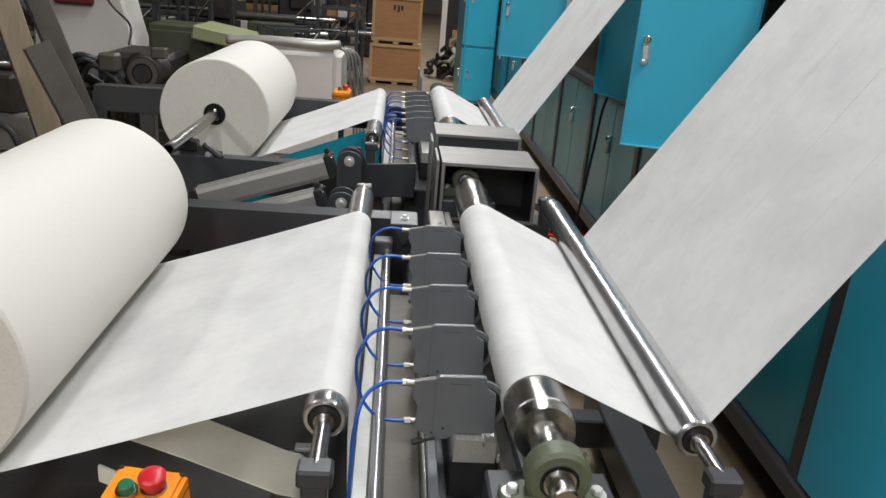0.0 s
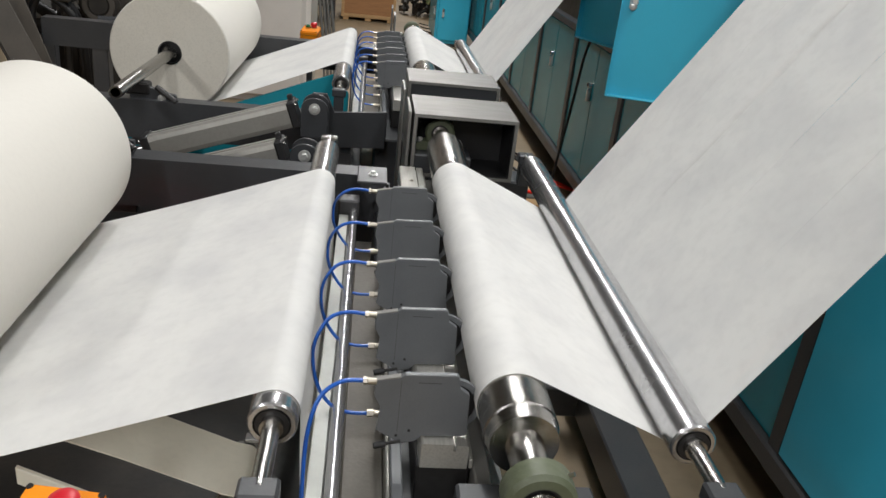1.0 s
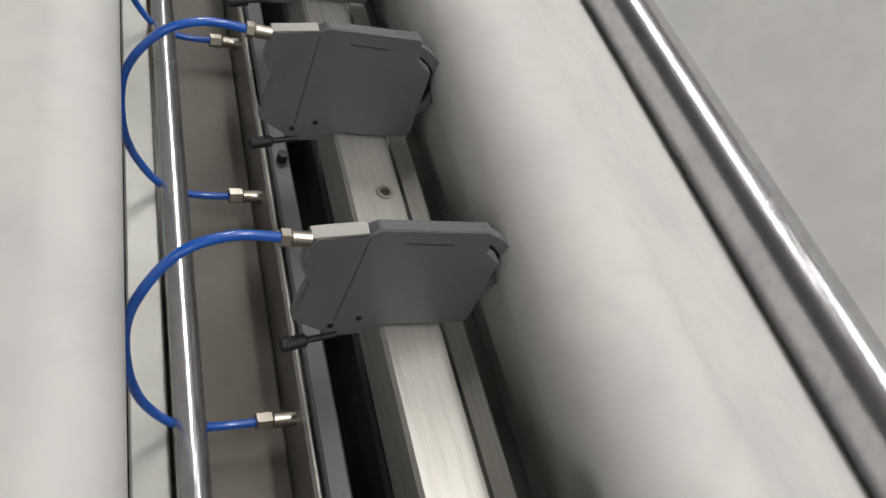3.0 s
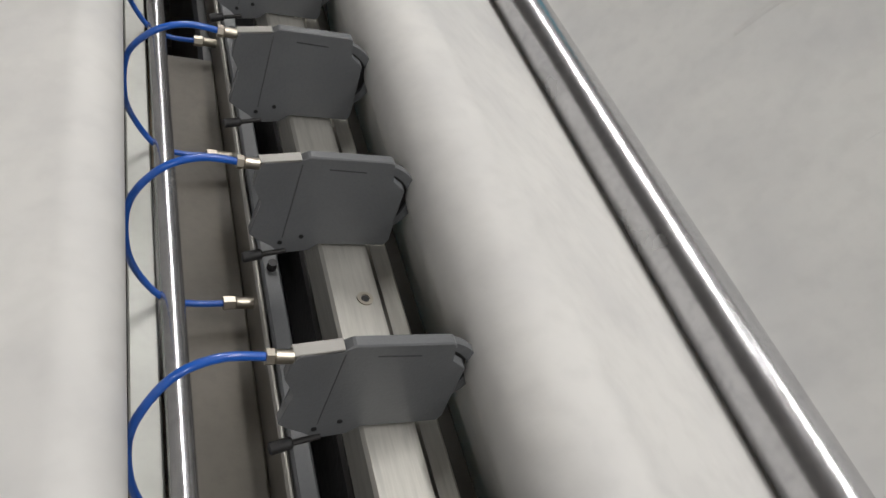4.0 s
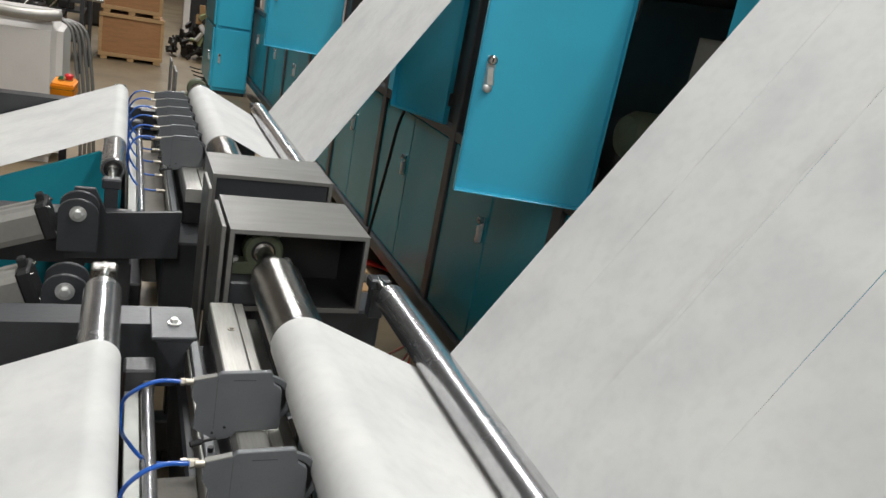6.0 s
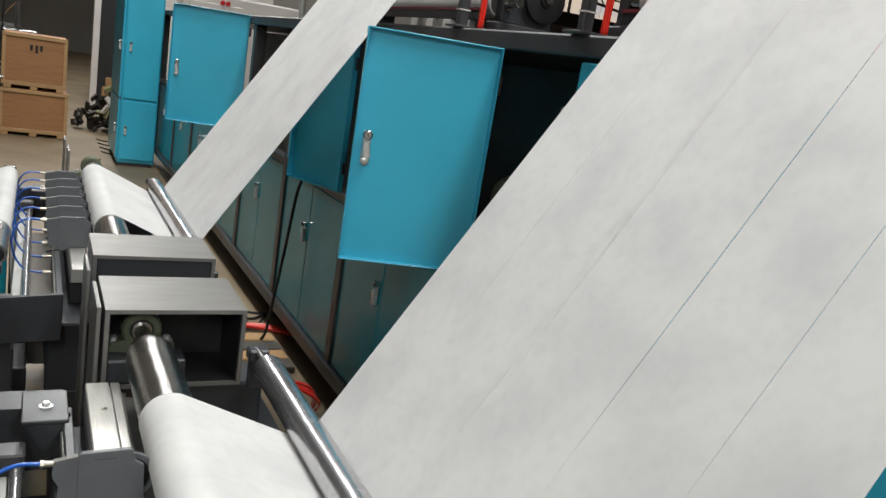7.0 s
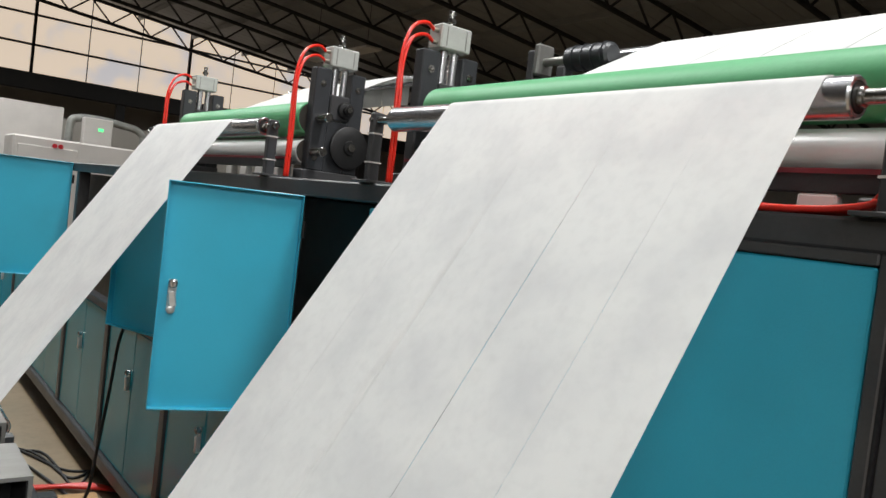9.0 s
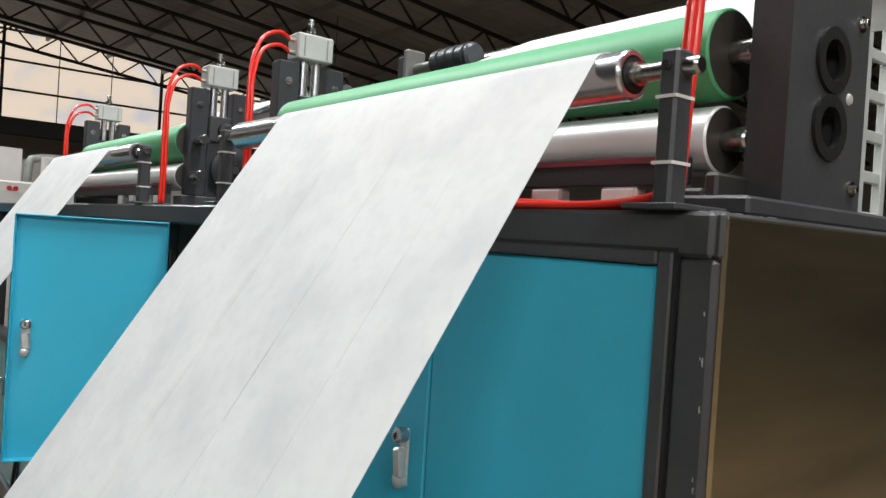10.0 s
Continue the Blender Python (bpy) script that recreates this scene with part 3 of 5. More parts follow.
    yn, yf = wn + 0.0240, wf + 0.034
    cuts = [1.030, 1.167, 1.32, 1.47] if not far else [yn + 0.12 * k for k in range(1, 6)]
    cuts = [yn] + cuts + [yf]
    for u, v in zip(cuts, cuts[1:]):
        gu = 0.0007 if abs(u - 1.167) < 0.01 else 0.0004 if u > yn else 0.0
        gv = 0.0007 if abs(v - 1.167) < 0.01 else 0.0004 if v < yf else 0.0
        rows = []
        for x, z in lo + mid + hi:
            f = min(1, max(0, (z - 0.65) / 0.8))
            # strips part a little more midway between the rollers
            w = max(0.0, math.sin(math.pi * min(1.0, max(0.0, (f - 0.16) / 0.80)))) ** 0.7
            # the near edge drifts inward on its way up
            drift = 0.016 * f if u == yn and not far else 0.0
            rows.append((x, z, u + gu * w + drift, v - gv * w))
        part("web_strip", sheet(rows, cols=3), PAPER, t)
    # a soft crease beside one slit
    if not far:
        n = Vector((-(b[1] - a[1]), 0, b[0] - a[0])).normalized()
        cr = []
        for k in range(25):
            f = 0.15 + 0.72 * k / 24
            cr.append(Vector((a[0] + (b[0] - a[0]) * f, 1.333 - 0.008 * k / 24 + 0.0018 * math.sin(k * 1.3), a[1] + (b[1] - a[1]) * f)) + n * (0.0010 + 0.0038 * math.sin(math.pi * k / 24)))
        bm = bmesh.new()
        lft = [bm.verts.new(p + Vector((0, -0.0075, 0)) - n * 0.0046) for p in cr]
        top = [bm.verts.new(p + n * 0.0018) for p in cr]
        rgt = [bm.verts.new(p + Vector((0, 0.0045, 0)) - n * 0.0046) for p in cr]
        for k in range(24):
            for p, q2 in ((lft, top), (top, rgt)):
                bm.faces.new((p[k], p[k + 1], q2[k + 1], q2[k])).smooth = True
        part("crease", bm, PAPER, t)
    return t


line(0.0, 0.8765, 1.569, NEAR_ROLL)
line(PITCH, 2.602, 3.292, FAR_ROLL)

# ---------------------------------------------------------------- slitting beam and knives


def slitter(y, group):
    """One pneumatic slitting knife: grey cheek plate, round blade, clamp and knob."""
    t = thing("slitting_knife", (0.13, y, 0.636), "grey pneumatic slitting knife clamped on an aluminium rail", "slitting knife", group)
    out = [(0.079, 0.699), (0.082, 0.704), (0.103, 0.706), (0.108, 0.7115), (0.161, 0.713), (0.1635, 0.711), (0.165, 0.697), (0.174, 0.692), (0.176, 0.690), (0.179, 0.643), (0.1765, 0.6385),
           (0.130, 0.6385), (0.124, 0.630), (0.106, 0.6265), (0.100, 0.634), (0.088, 0.640), (0.083, 0.643), (0.0865, 0.672), (0.0785, 0.684)]
    part("cheek_plate", prism(out, "y", y - 0.0035, y + 0.0035, 0.0008), PLATE, t)
    part("slide_body", B(0.096, 0.156, y + 0.0036, y + 0.018, 0.640, 0.668, 0.003), DKSTEEL, t)
    part("top_cap", prism([(0.079, 0.7005), (0.104, 0.7070), (0.104, 0.7085), (0.079, 0.7035)], "y", y - 0.003, y + 0.0045, 0.0004), HOUSE, t)
    part("blade_guard", tube((0.160, y + 0.005, 0.672), (0.160, y + 0.010, 0.672), 0.031, 0.025, 40), PLATE, t)
    part("blade", L([(0, 0), (0, 0.02), (0.0008, 0.0275), (0.0016, 0.02), (0.0016, 0)], (0.160, y + 0.0068, 0.672), (0.160, y + 1, 0.672), 40), DKSTEEL, t)
    k = part("clamp_screw", C((0.109, y - 0.004, 0.6305), (0.092, y - 0.006, 0.6275), 0.0018, 10), DKSTEEL, t)
    part("knob", C((0.094, y - 0.0055, 0.628), (0.081, y - 0.0075, 0.6255), 0.0036, 12, bevel=0.001), BLACK, k, "black clamp knob")
    for dx, dz in ((0.117, 0.644), (0.104, 0.6375)):
        part("screw_head", C((dx, y - 0.0035, dz), (dx, y - 0.0042, dz), 0.0016, 10), BLACK, t)
    part("cover_line", B(0.122, 0.146, y - 0.0037, y - 0.0034, 0.7025, 0.7033), GREY, t)
    part("cover_seam", B(0.1045, 0.1050, y - 0.0037, y - 0.0034, 0.642, 0.705), FRAME, t)
    # push-in fittings and the air hose between them
    f = part("fitting", C((0.080, y - 0.001, 0.7005), (0.070, y - 0.001, 0.7010), 0.0036, 12, bevel=0.0008), BRASS, t, "nickel push-in fitting")
    part("fitting_nut", C((0.070, y - 0.001, 0.7010), (0.066, y - 0.001, 0.7012), 0.0043, 6), BRASS, f)
    if abs(y - 0.899) < 0.005:
        drop = [(0.069, y - 0.001, 0.7011), (0.045, y - 0.006, 0.7020), (0.024, y - 0.018, 0.690), (0.014, y - 0.032, 0.655), (0.012, y - 0.045, 0.60), (0.012, y - 0.05, 0.50), (0.013, y - 0.05, 0.30), (0.012, y - 0.04, 0.10), (0.03, y - 0.02, 0.006)]
        part("air_hose", sweep(drop, 0.0023), BLUE, t, "glossy blue air hose")
        return
    # the lower fittings sit a little closer together than the knives
    v = y + 0.12 * ((y - 1.039) % PITCH)
    g = part("fitting", C((0.100, v - 0.022, 0.577), (0.084, v - 0.023, 0.578), 0.0042, 12, bevel=0.0008), BRASS, t)
    part("fitting_nut", C((0.084, v - 0.023, 0.578), (0.076, v - 0.0235, 0.578), 0.0050, 6), BRASS, g)
    part("elbow", B(0.0985, 0.114, v - 0.027, v - 0.017, 0.570, 0.584, 0.002), BLACK, g)
    k = 0.002 * math.sin(y * 40)
    u = (y + v) / 2
    hose = [(0.069, y - 0.001, 0.7011), (0.045, y - 0.003, 0.7035), (0.024, y - 0.007 + k, 0.696), (0.0098, u - 0.013 + k, 0.668), (0.0094, u - 0.019 + k, 0.640), (0.018, v - 0.025, 0.610), (0.036, v - 0.027, 0.587), (0.056, v - 0.025, 0.579), (0.078, v - 0.0235, 0.578)]
    part("air_hose", sweep(hose, 0.0023), BLUE, t, "glossy blue air hose")


def slitting_beam(dy):
    t = thing("slitting_rail", (0.155, dy + 1.3, 0.50), "extruded aluminium rail on a charcoal beam for the knives", "rail", "slitting rails")
    y0, y1 = dy + 0.884, dy + 1.825
    out = [(0.131, 0.606), (0.131, 0.634), (0.133, 0.636), (0.1645, 0.636), (0.1645, 0.628), (0.1675, 0.628), (0.1675, 0.635), (0.179, 0.635), (0.181, 0.633), (0.181, 0.606)]
    part("profile", prism(out, "y", y0, y1), ALU, t)
    part("bed", B(0.128, 0.185, y0 + 0.004, y1, 0.554, 0.6055, 0.002), DKSTEEL, t)
    part("side_ledge", B(0.1875, 0.205, dy + 0.80, y1, 0.554, 0.610, 0.002), HOUSE, t)
    part("ledge_lip", B(0.183, 0.1872, y0, y1, 0.6062, 0.618, 0.001), ALU, t)
    part("tray_lip", B(0.1015, 0.114, dy + 0.78, y1, 0.554, 0.597, 0.0015), PLATE, t)
    part("worn_edge", B(0.097, 0.1013, dy + 0.78, y1, 0.554, 0.592, 0.0015), CYL_DARK, t, "worn bare steel edge")
    part("support_beam", B(0.085, 0.205, dy + 0.76, y1 + 0.02, 0.40, 0.5535, 0.004), GREY, t)
    part("tray", B(0.050, 0.0968, dy + 0.79, dy + 1.50, 0.550, 0.558, 0.002), TRAYM, t)
    for yy in (0.98, 1.13, 1.43, 1.733):
        if yy == 0.98:
            continue
        bm = tube((0.154, dy + yy, 0.6355), (0.154, dy + yy, 0.6368), 0.0055, 0.0032, 16)
        b = part("screw", bm, BRASS, t)
        part("socket", C((0.154, dy + yy, 0.6355), (0.154, dy + yy, 0.6362), 0.0031, 6), BLACK, b)
        part("stud", C((0.108, dy + yy + 0.06, 0.597), (0.108, dy + yy + 0.06, 0.603), 0.0035, 10), BLACK, t)
    # polished tie rod and the guard strip beside it
    r = thing("tie_rod", (0.036, dy + 1.3, 0.588), "polished steel tie rod beside the descending web", "rod", "tie rods")
    part("rod", C((0.0415, dy + 0.755, 0.590), (0.0415, dy + 1.66, 0.590), 0.0078, 24, bevel=0.002), CHROME, r)
    part("guard_strip", B(0.0145, 0.0325, dy + 0.757, dy + 1.655, 0.579, 0.583, 0.001), STRIP, r, "pale metal guard strip")
    part("holder", B(0.012, 0.052, dy + 1.66, dy + 1.70, 0.57, 0.61, 0.003), FRAME, r)
    part("holder", B(0.012, 0.052, dy + 0.73, dy + 0.755, 0.57, 0.61, 0.003), FRAME, r)


def pillow_block(x, y, z, dy_group):
    t = thing("pillow_block", (x, y, z - 0.05), "olive cast pillow-block bearing bolted to its seat", "bearing", dy_group)
    part("housing", L([(0, 0.020), (0, 0.029), (0.004, 0.033), (0.026, 0.033), (0.030, 0.029), (0.030, 0.020), (0, 0.020)], (x, y - 0.015, z), (x, y + 1, z), 40), CAST, t)
    part("foot", prism([(x - 0.055, z - 0.040), (x + 0.055, z - 0.040), (x + 0.055, z - 0.024), (x + 0.030, z - 0.018), (x - 0.030, z - 0.018), (x - 0.055, z - 0.024)], "y", y - 0.016, y + 0.016, 0.002), CAST, t)
    part("seal", tube((x, y - 0.012, z), (x, y + 0.012, z), 0.0205, 0.014, 32), BLACK, t)
    part("inner_ring", tube((x, y - 0.017, z), (x, y + 0.016, z), 0.0165, 0.0118, 32), STEEL, t)
    part("shaft_end", C((x, y - 0.021, z), (x, y + 0.07, z), 0.0116, 24, bevel=0.002), STEEL, t)
    part("grease_nipple", C((x + 0.023, y, z + 0.0225), (x + 0.0275, y - 0.002, z + 0.027), 0.0022, 10), BRASS, t)
    for s in (-1, 1):
        bolt(x + s * 0.043, y, z - 0.024, 0.0065, t)
    return t


def housing(y0, y1, x0, x1, z0, z1, closed_near, label):
    t = thing("bearing_housing", ((x0 + x1) / 2, (y0 + y1) / 2, z0), label, "housing", "bearing housings")
    part("shell", channel(((x0 + x1) / 2, y0, (z0 + z1) / 2), ((x0 + x1) / 2, y1, (z0 + z1) / 2), x1 - x0, z1 - z0, 0.007), HOUSE, t, "brushed sheet-metal shell")
    # black lining and plates added to give the inside its deep shade
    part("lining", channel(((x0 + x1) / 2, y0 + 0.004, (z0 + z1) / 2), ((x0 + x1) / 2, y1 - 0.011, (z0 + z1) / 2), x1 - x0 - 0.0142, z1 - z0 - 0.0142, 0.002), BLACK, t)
    yb = y0 + 0.004 if closed_near else y1 - 0.01
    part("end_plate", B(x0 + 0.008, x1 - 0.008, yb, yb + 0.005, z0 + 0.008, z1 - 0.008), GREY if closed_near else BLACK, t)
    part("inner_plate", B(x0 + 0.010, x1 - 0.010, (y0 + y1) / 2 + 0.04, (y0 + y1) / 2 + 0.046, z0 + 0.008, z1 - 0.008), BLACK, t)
    return t


def side_frame(dy, roll):
    """The charcoal floor frame of one line with its cross beams, roll arms and stands."""
    t = thing("unwind_frame", (-0.3, dy + 1.25, 0), "charcoal welded steel frame carrying the roll and rollers", "machine frame", "unwind frames")
    for y, zt in ((dy + 0.76, 0.36), (dy + 1.785, 0.632)):
        part("cross_beam", channel((-1.15, y, zt - 0.05), (0.10, y, zt - 0.05), 0.06, 0.10, 0.005), GREY, t)
    for x in (-0.95, 0.02):
        for y in (dy + 0.76, dy + 1.785):
            part("leg", B(x - 0.03, x + 0.03, y - 0.025, y + 0.025, 0.0, 0.535 if y > dy + 1 else 0.263, 0.004), FRAME, t)
    part("low_beam", B(-0.55, -0.47, dy + 0.79, dy + 1.76, 0.10, 0.18, 0.004), FRAME, t)
    part("low_beam", B(0.60, 0.69, dy + 0.60, dy + 1.95, 0.06, 0.15, 0.004), FRAME, t)
    part("low_beam", B(-0.98, 0.75, dy + 1.76, dy + 1.82, 0.06, 0.14, 0.004), FRAME, t)
    part("low_beam", B(-0.98, 0.75, dy + 0.735, dy + 0.785, 0.06, 0.14, 0.004), FRAME, t)
    # dark plate added over the floor for the darkness under the roll
    part("drip_tray", B(-0.95, 0.0, dy + 0.79, dy + 1.755, 0.1815, 0.20, 0.003), BROWN, t, "dark plate added for the shade under the roll")
    part("mid_beam", B(0.02, 0.05, dy + 0.8, dy + 1.76, 0.36, 0.44, 0.003), FRAME, t)
    for x in (0.145, 0.36):
        for y in (dy + 0.788, dy + 1.94):
            part("leg", B(x - 0.03, x + 0.03, y - 0.025, y + 0.025, 0.0, 0.40, 0.004), FRAME, t)
    for y in (dy + 0.788, dy + 1.94):
        part("seat_beam", B(0.208, 0.43, y - 0.056, y + 0.03, 0.40, 0.60, 0.004), GREY, t)
        part("bearing_seat", B(0.1585, 0.292, y - 0.055, y + 0.028, 0.600, MZ - 0.0402, 0.003), GREY, t)
    # holders of the light rollers
    for x, ya, yb, z in ((LX, dy + 0.758, dy + 1.842, LZ), (RX, dy + 0.785, dy + 1.868, RZ)):
        for y in (ya, yb):
            part("roller_holder", B(x - 0.013, x + 0.013, y - 0.012, y + 0.012, 0.50 if x < 0.1 else 0.60, z + 0.006, 0.002), GREY, t)
            part("clamp_head", B(x - 0.018, x + 0.018, y - 0.014, y + 0.014, z - 0.012, z + 0.0085, 0.003), STEEL if x < 0.1 and y > dy + 1 else GREY, t)
    part("holder_foot", B(LX - 0.03, LX + 0.03, dy + 0.735, dy + 0.80, 0.355, 0.5, 0.003), GREY, t)
    # corner bracket with a gusset
    p = part("bracket", B(0.045, 0.105, dy + 1.70, dy + 1.80, 0.632, 0.638, 0.0015), GREY, t)
    part("gusset", prism([(0.05, 0.632), (0.10, 0.632), (0.075, 0.588)], "y", dy + 1.702, dy + 1.708), GREY, p)
    bolt(0.076, dy + 1.745, 0.638, 0.0055, p)
    part("upright_plate", B(0.145, 0.152, dy + 1.88, dy + 2.02, 0.36, 0.742, 0.001), HOUSE, t)
    part("upright_plate", B(0.138, 0.144, dy + 2.05, dy + 2.16, 0.36, 0.752, 0.001), HOUSE, t)
    # roll shaft arms
    ox, oz = roll[0] + 0.497, roll[1] - 0.697
    for y in (dy + 0.72, dy + 1.80):
        a = part("roll_arm", prism([(-0.52 + ox, 0.50), (-0.405 + ox, 0.50), (-0.405 + ox, 0.655 + oz), (-0.45 + ox, 0.660 + oz), (-0.475 + ox, 0.678 + oz), (-0.52 + ox, 0.678 + oz)], "y", y - 0.008, y + 0.008, 0.002), GREY, t)
        part("saddle", B(-0.525 + ox, -0.469 + ox, y - 0.02, y + 0.02, 0.655 + oz, 0.6835 + oz, 0.004), DKSTEEL, a)
        part("clamp_lever", C((-0.455 + ox, y, 0.672 + oz), (-0.40 + ox, y - 0.02, 0.64 + oz), 0.008, 12, bevel=0.002), DKSTEEL, a)
        bolt(-0.44 + ox, y - 0.008, 0.645 + oz, 0.006, a, (0, -1, 0))
    return t


def air_cylinder(y, p0, p1, r, lug_x, lug_z, pitch_group):
    t = thing("air_cylinder", (p0[0], y, p0[1]), "grey anodised pneumatic cylinder with black end caps", "air cylinder", pitch_group)
    a, b = Vector((p0[0], y, p0[1])), Vector((p1[0], y, p1[1]))
    d = (b - a).normalized()
    rot = Matrix.Translation(a) @ d.to_track_quat("X", "Z").to_matrix().to_4x4()
    ln = (b - a).length
    # profile body: a rounded square with grooves
    oc = []
    for sx, sz in ((1, 1), (-1, 1), (-1, -1), (1, -1)):
        c = [(0.98, 0.55), (0.88, 0.88), (0.55, 0.98), (0.22, 0.98), (0.20, 0.86), (0.06, 0.86)] if sx * sz > 0 else [(0.06, 0.86), (0.20, 0.86), (0.22, 0.98), (0.55, 0.98), (0.88, 0.88), (0.98, 0.55)]
        oc += [(sx * u * r, sz * v * r) for u, v in c]
    bm = prism(oc, "x", 0.02, ln - 0.02)
    bm.transform(rot)
    part("barrel", bm, CYL_DARK, t)
    for u in (0.0, ln - 0.02):
        part("end_cap", B(u, u + 0.02, -r * 1.04, r * 1.04, -r * 1.04, r * 1.04, 0.004, m=rot), BLACK, t)
        for sy, sz in itertools.product((-0.75, 0.75), repeat=2):
            part("cap_screw", C(rot @ Vector((u - 0.001 if u == 0 else u + 0.018, sy * r, sz * r)), rot @ Vector((u - 0.004 if u == 0 else u + 0.024, sy * r, sz * r)), 0.003, 8), STEEL, t)
    part("piston_rod", C(rot @ Vector((-0.06, 0, 0)), rot @ Vector((0.0, 0, 0)), 0.009, 16), CHROME, t)
    part("port_elbow", B(ln - 0.016, ln - 0.004, -0.008, 0.008, r, r + 0.014, 0.002, m=rot), BLACK, t)
    # clevis plates with their pin
    for s in (-1, 1):
        yy = y + s * 0.024
        out = [(lug_x - 0.032, lug_z - 0.07), (lug_x + 0.032, lug_z - 0.07)] + [(lug_x + 0.032 * math.cos(radians(q)), lug_z + 0.026 * math.sin(radians(q))) for q in range(0, 181, 20)]
        part("clevis_plate", prism(out, "y", yy - 0.004, yy + 0.004, 0.001), GREY, t)
    bolt(lug_x, y - 0.028, lug_z, 0.008, t, (0, -1, 0))
    part("pivot_pin", C((lug_x, y - 0.03, lug_z), (lug_x, y + 0.032, lug_z), 0.006, 14), STEEL, t)


for DY in (0.0, PITCH):
    side_frame(DY, FAR_ROLL if DY else NEAR_ROLL)
    slitting_beam(DY)
    for yy in (0.899, 1.039, 1.18, 1.32, 1.47) if DY == 0 else (2.62, 2.74, 2.86, 2.98, 3.10, 3.22):
        slitter(yy, "slitting knives of the far line" if DY else "slitting knives of the near line")
    for yy in (DY + 0.788, DY + 1.935):
        pillow_block(MX, yy - (0.036 if yy < 1 else 0.0), MZ, "pillow blocks")
housing(1.876, 2.062, 0.158, 0.386, 0.600, 0.739, False, "open-fronted brushed metal box over the roller bearing")
housing(2.148, 2.315, 0.154, 0.382, 0.610, 0.753, True, "closed brushed metal box over the roller bearing")
air_cylinder(1.905, (-0.44, 0.522), (-0.112, 0.628), 0.0285, -0.072, 0.625, "air cylinders")
air_cylinder(2.12, (-0.47, 0.540), (-0.108, 0.660), 0.0315, -0.068, 0.676, "air cylinders")


def far_clevis_beam():
    t = thing("cross_beam", (-0.3, 2.25, 0.0), "charcoal welded cross beam between the two lines", "beam")
    part("beam", channel((-0.95, 2.27, 0.575), (0.02, 2.27, 0.575), 0.05, 0.10, 0.005), GREY, t)
    part("web_plate", prism([(-0.095, 0.55), (0.107, 0.56), (0.109, 0.656), (-0.025, 0.644), (-0.045, 0.69), (-0.08, 0.69)], "y", 2.20, 2.212, 0.001), GREY, t)
    part("teal_plate", prism([(-0.72, 0.16), (0.0, 0.16), (0.0, 0.60), (-0.05, 0.655), (-0.40, 0.515), (-0.72, 0.515)], "y", 2.622, 2.634, 0.002), TEAL_SHADED, t, "glossy teal side plate")
    part("plate_stay", B(-0.42, -0.38, 2.29, 2.6215, 0.50, 0.52, 0.002), FRAME, t)
    part("plate_stay", B(-0.10, -0.06, 2.29, 2.6215, 0.50, 0.52, 0.002), FRAME, t)
    for x in (-0.9, 0.0):
        part("leg", B(x - 0.025, x + 0.025, 2.25, 2.29, 0, 0.525, 0.003), FRAME, t)


far_clevis_beam()


def control_station(x, y, z):
    t = thing("push_button_station", (x, y, z - 0.06), "orange push-button box with red stop and green start", "control box", "push-button stations")
    m = Matrix.Translation((x, y, z)) @ Matrix.Rotation(radians(-8), 4, "Z") @ Matrix.Rotation(radians(10), 4, "X") @ Matrix.Scale(0.92, 4)
    part("box", B(-0.039, 0.039, -0.055, 0.035, -0.05, 0.0, 0.005, m=m, seg=2), ORANGE, t)
    part("lid_seam", B(-0.0395, 0.0395, -0.0555, 0.0355, -0.018, -0.0165, m=m), BROWN, t)
    for sx, sy in itertools.product((-0.034, 0.034), (-0.049, 0.029)):
        part("lid_screw", C(m @ Vector((sx, sy, -0.001)), m @ Vector((sx, sy, 0.0006)), 0.003, 10), DKSTEEL, t)
    b = part("stop_button", L([(0, 0), (0, 0.0095), (0.010, 0.009), (0.011, 0.0128), (0.018, 0.0132), (0.0205, 0.011), (0.022, 0.006), (0.0223, 0)], m @ Vector((0.013, 0.004, 0)), m @ Vector((0.013, 0.004, 1)), 32), REDBTN, t, "red mushroom stop button")
    part("button_ring", tube(m @ Vector((0.013, 0.004, -0.001)), m @ Vector((0.013, 0.004, 0.004)), 0.0125, 0.0097, 28), STEEL, b)
    b = part("start_button", L([(0, 0), (0, 0.0080), (0.012, 0.0078), (0.0135, 0.0065), (0.0138, 0)], m @ Vector((-0.012, -0.006, 0)), m @ Vector((-0.012, -0.006, 1)), 28), GRNBTN, t, "green start button")
    part("button_ring", tube(m @ Vector((-0.012, -0.006, -0.001)), m @ Vector((-0.012, -0.006, 0.006)), 0.0105, 0.0083, 28), STEEL, b)
    part("stand", B(x - 0.012, x + 0.012, y - 0.012, y + 0.012, 0.0, z - 0.05, 0.002), FRAME, t)


control_station(-0.187, 0.752, 0.650)
control_station(-0.19, 3.60, 0.64)


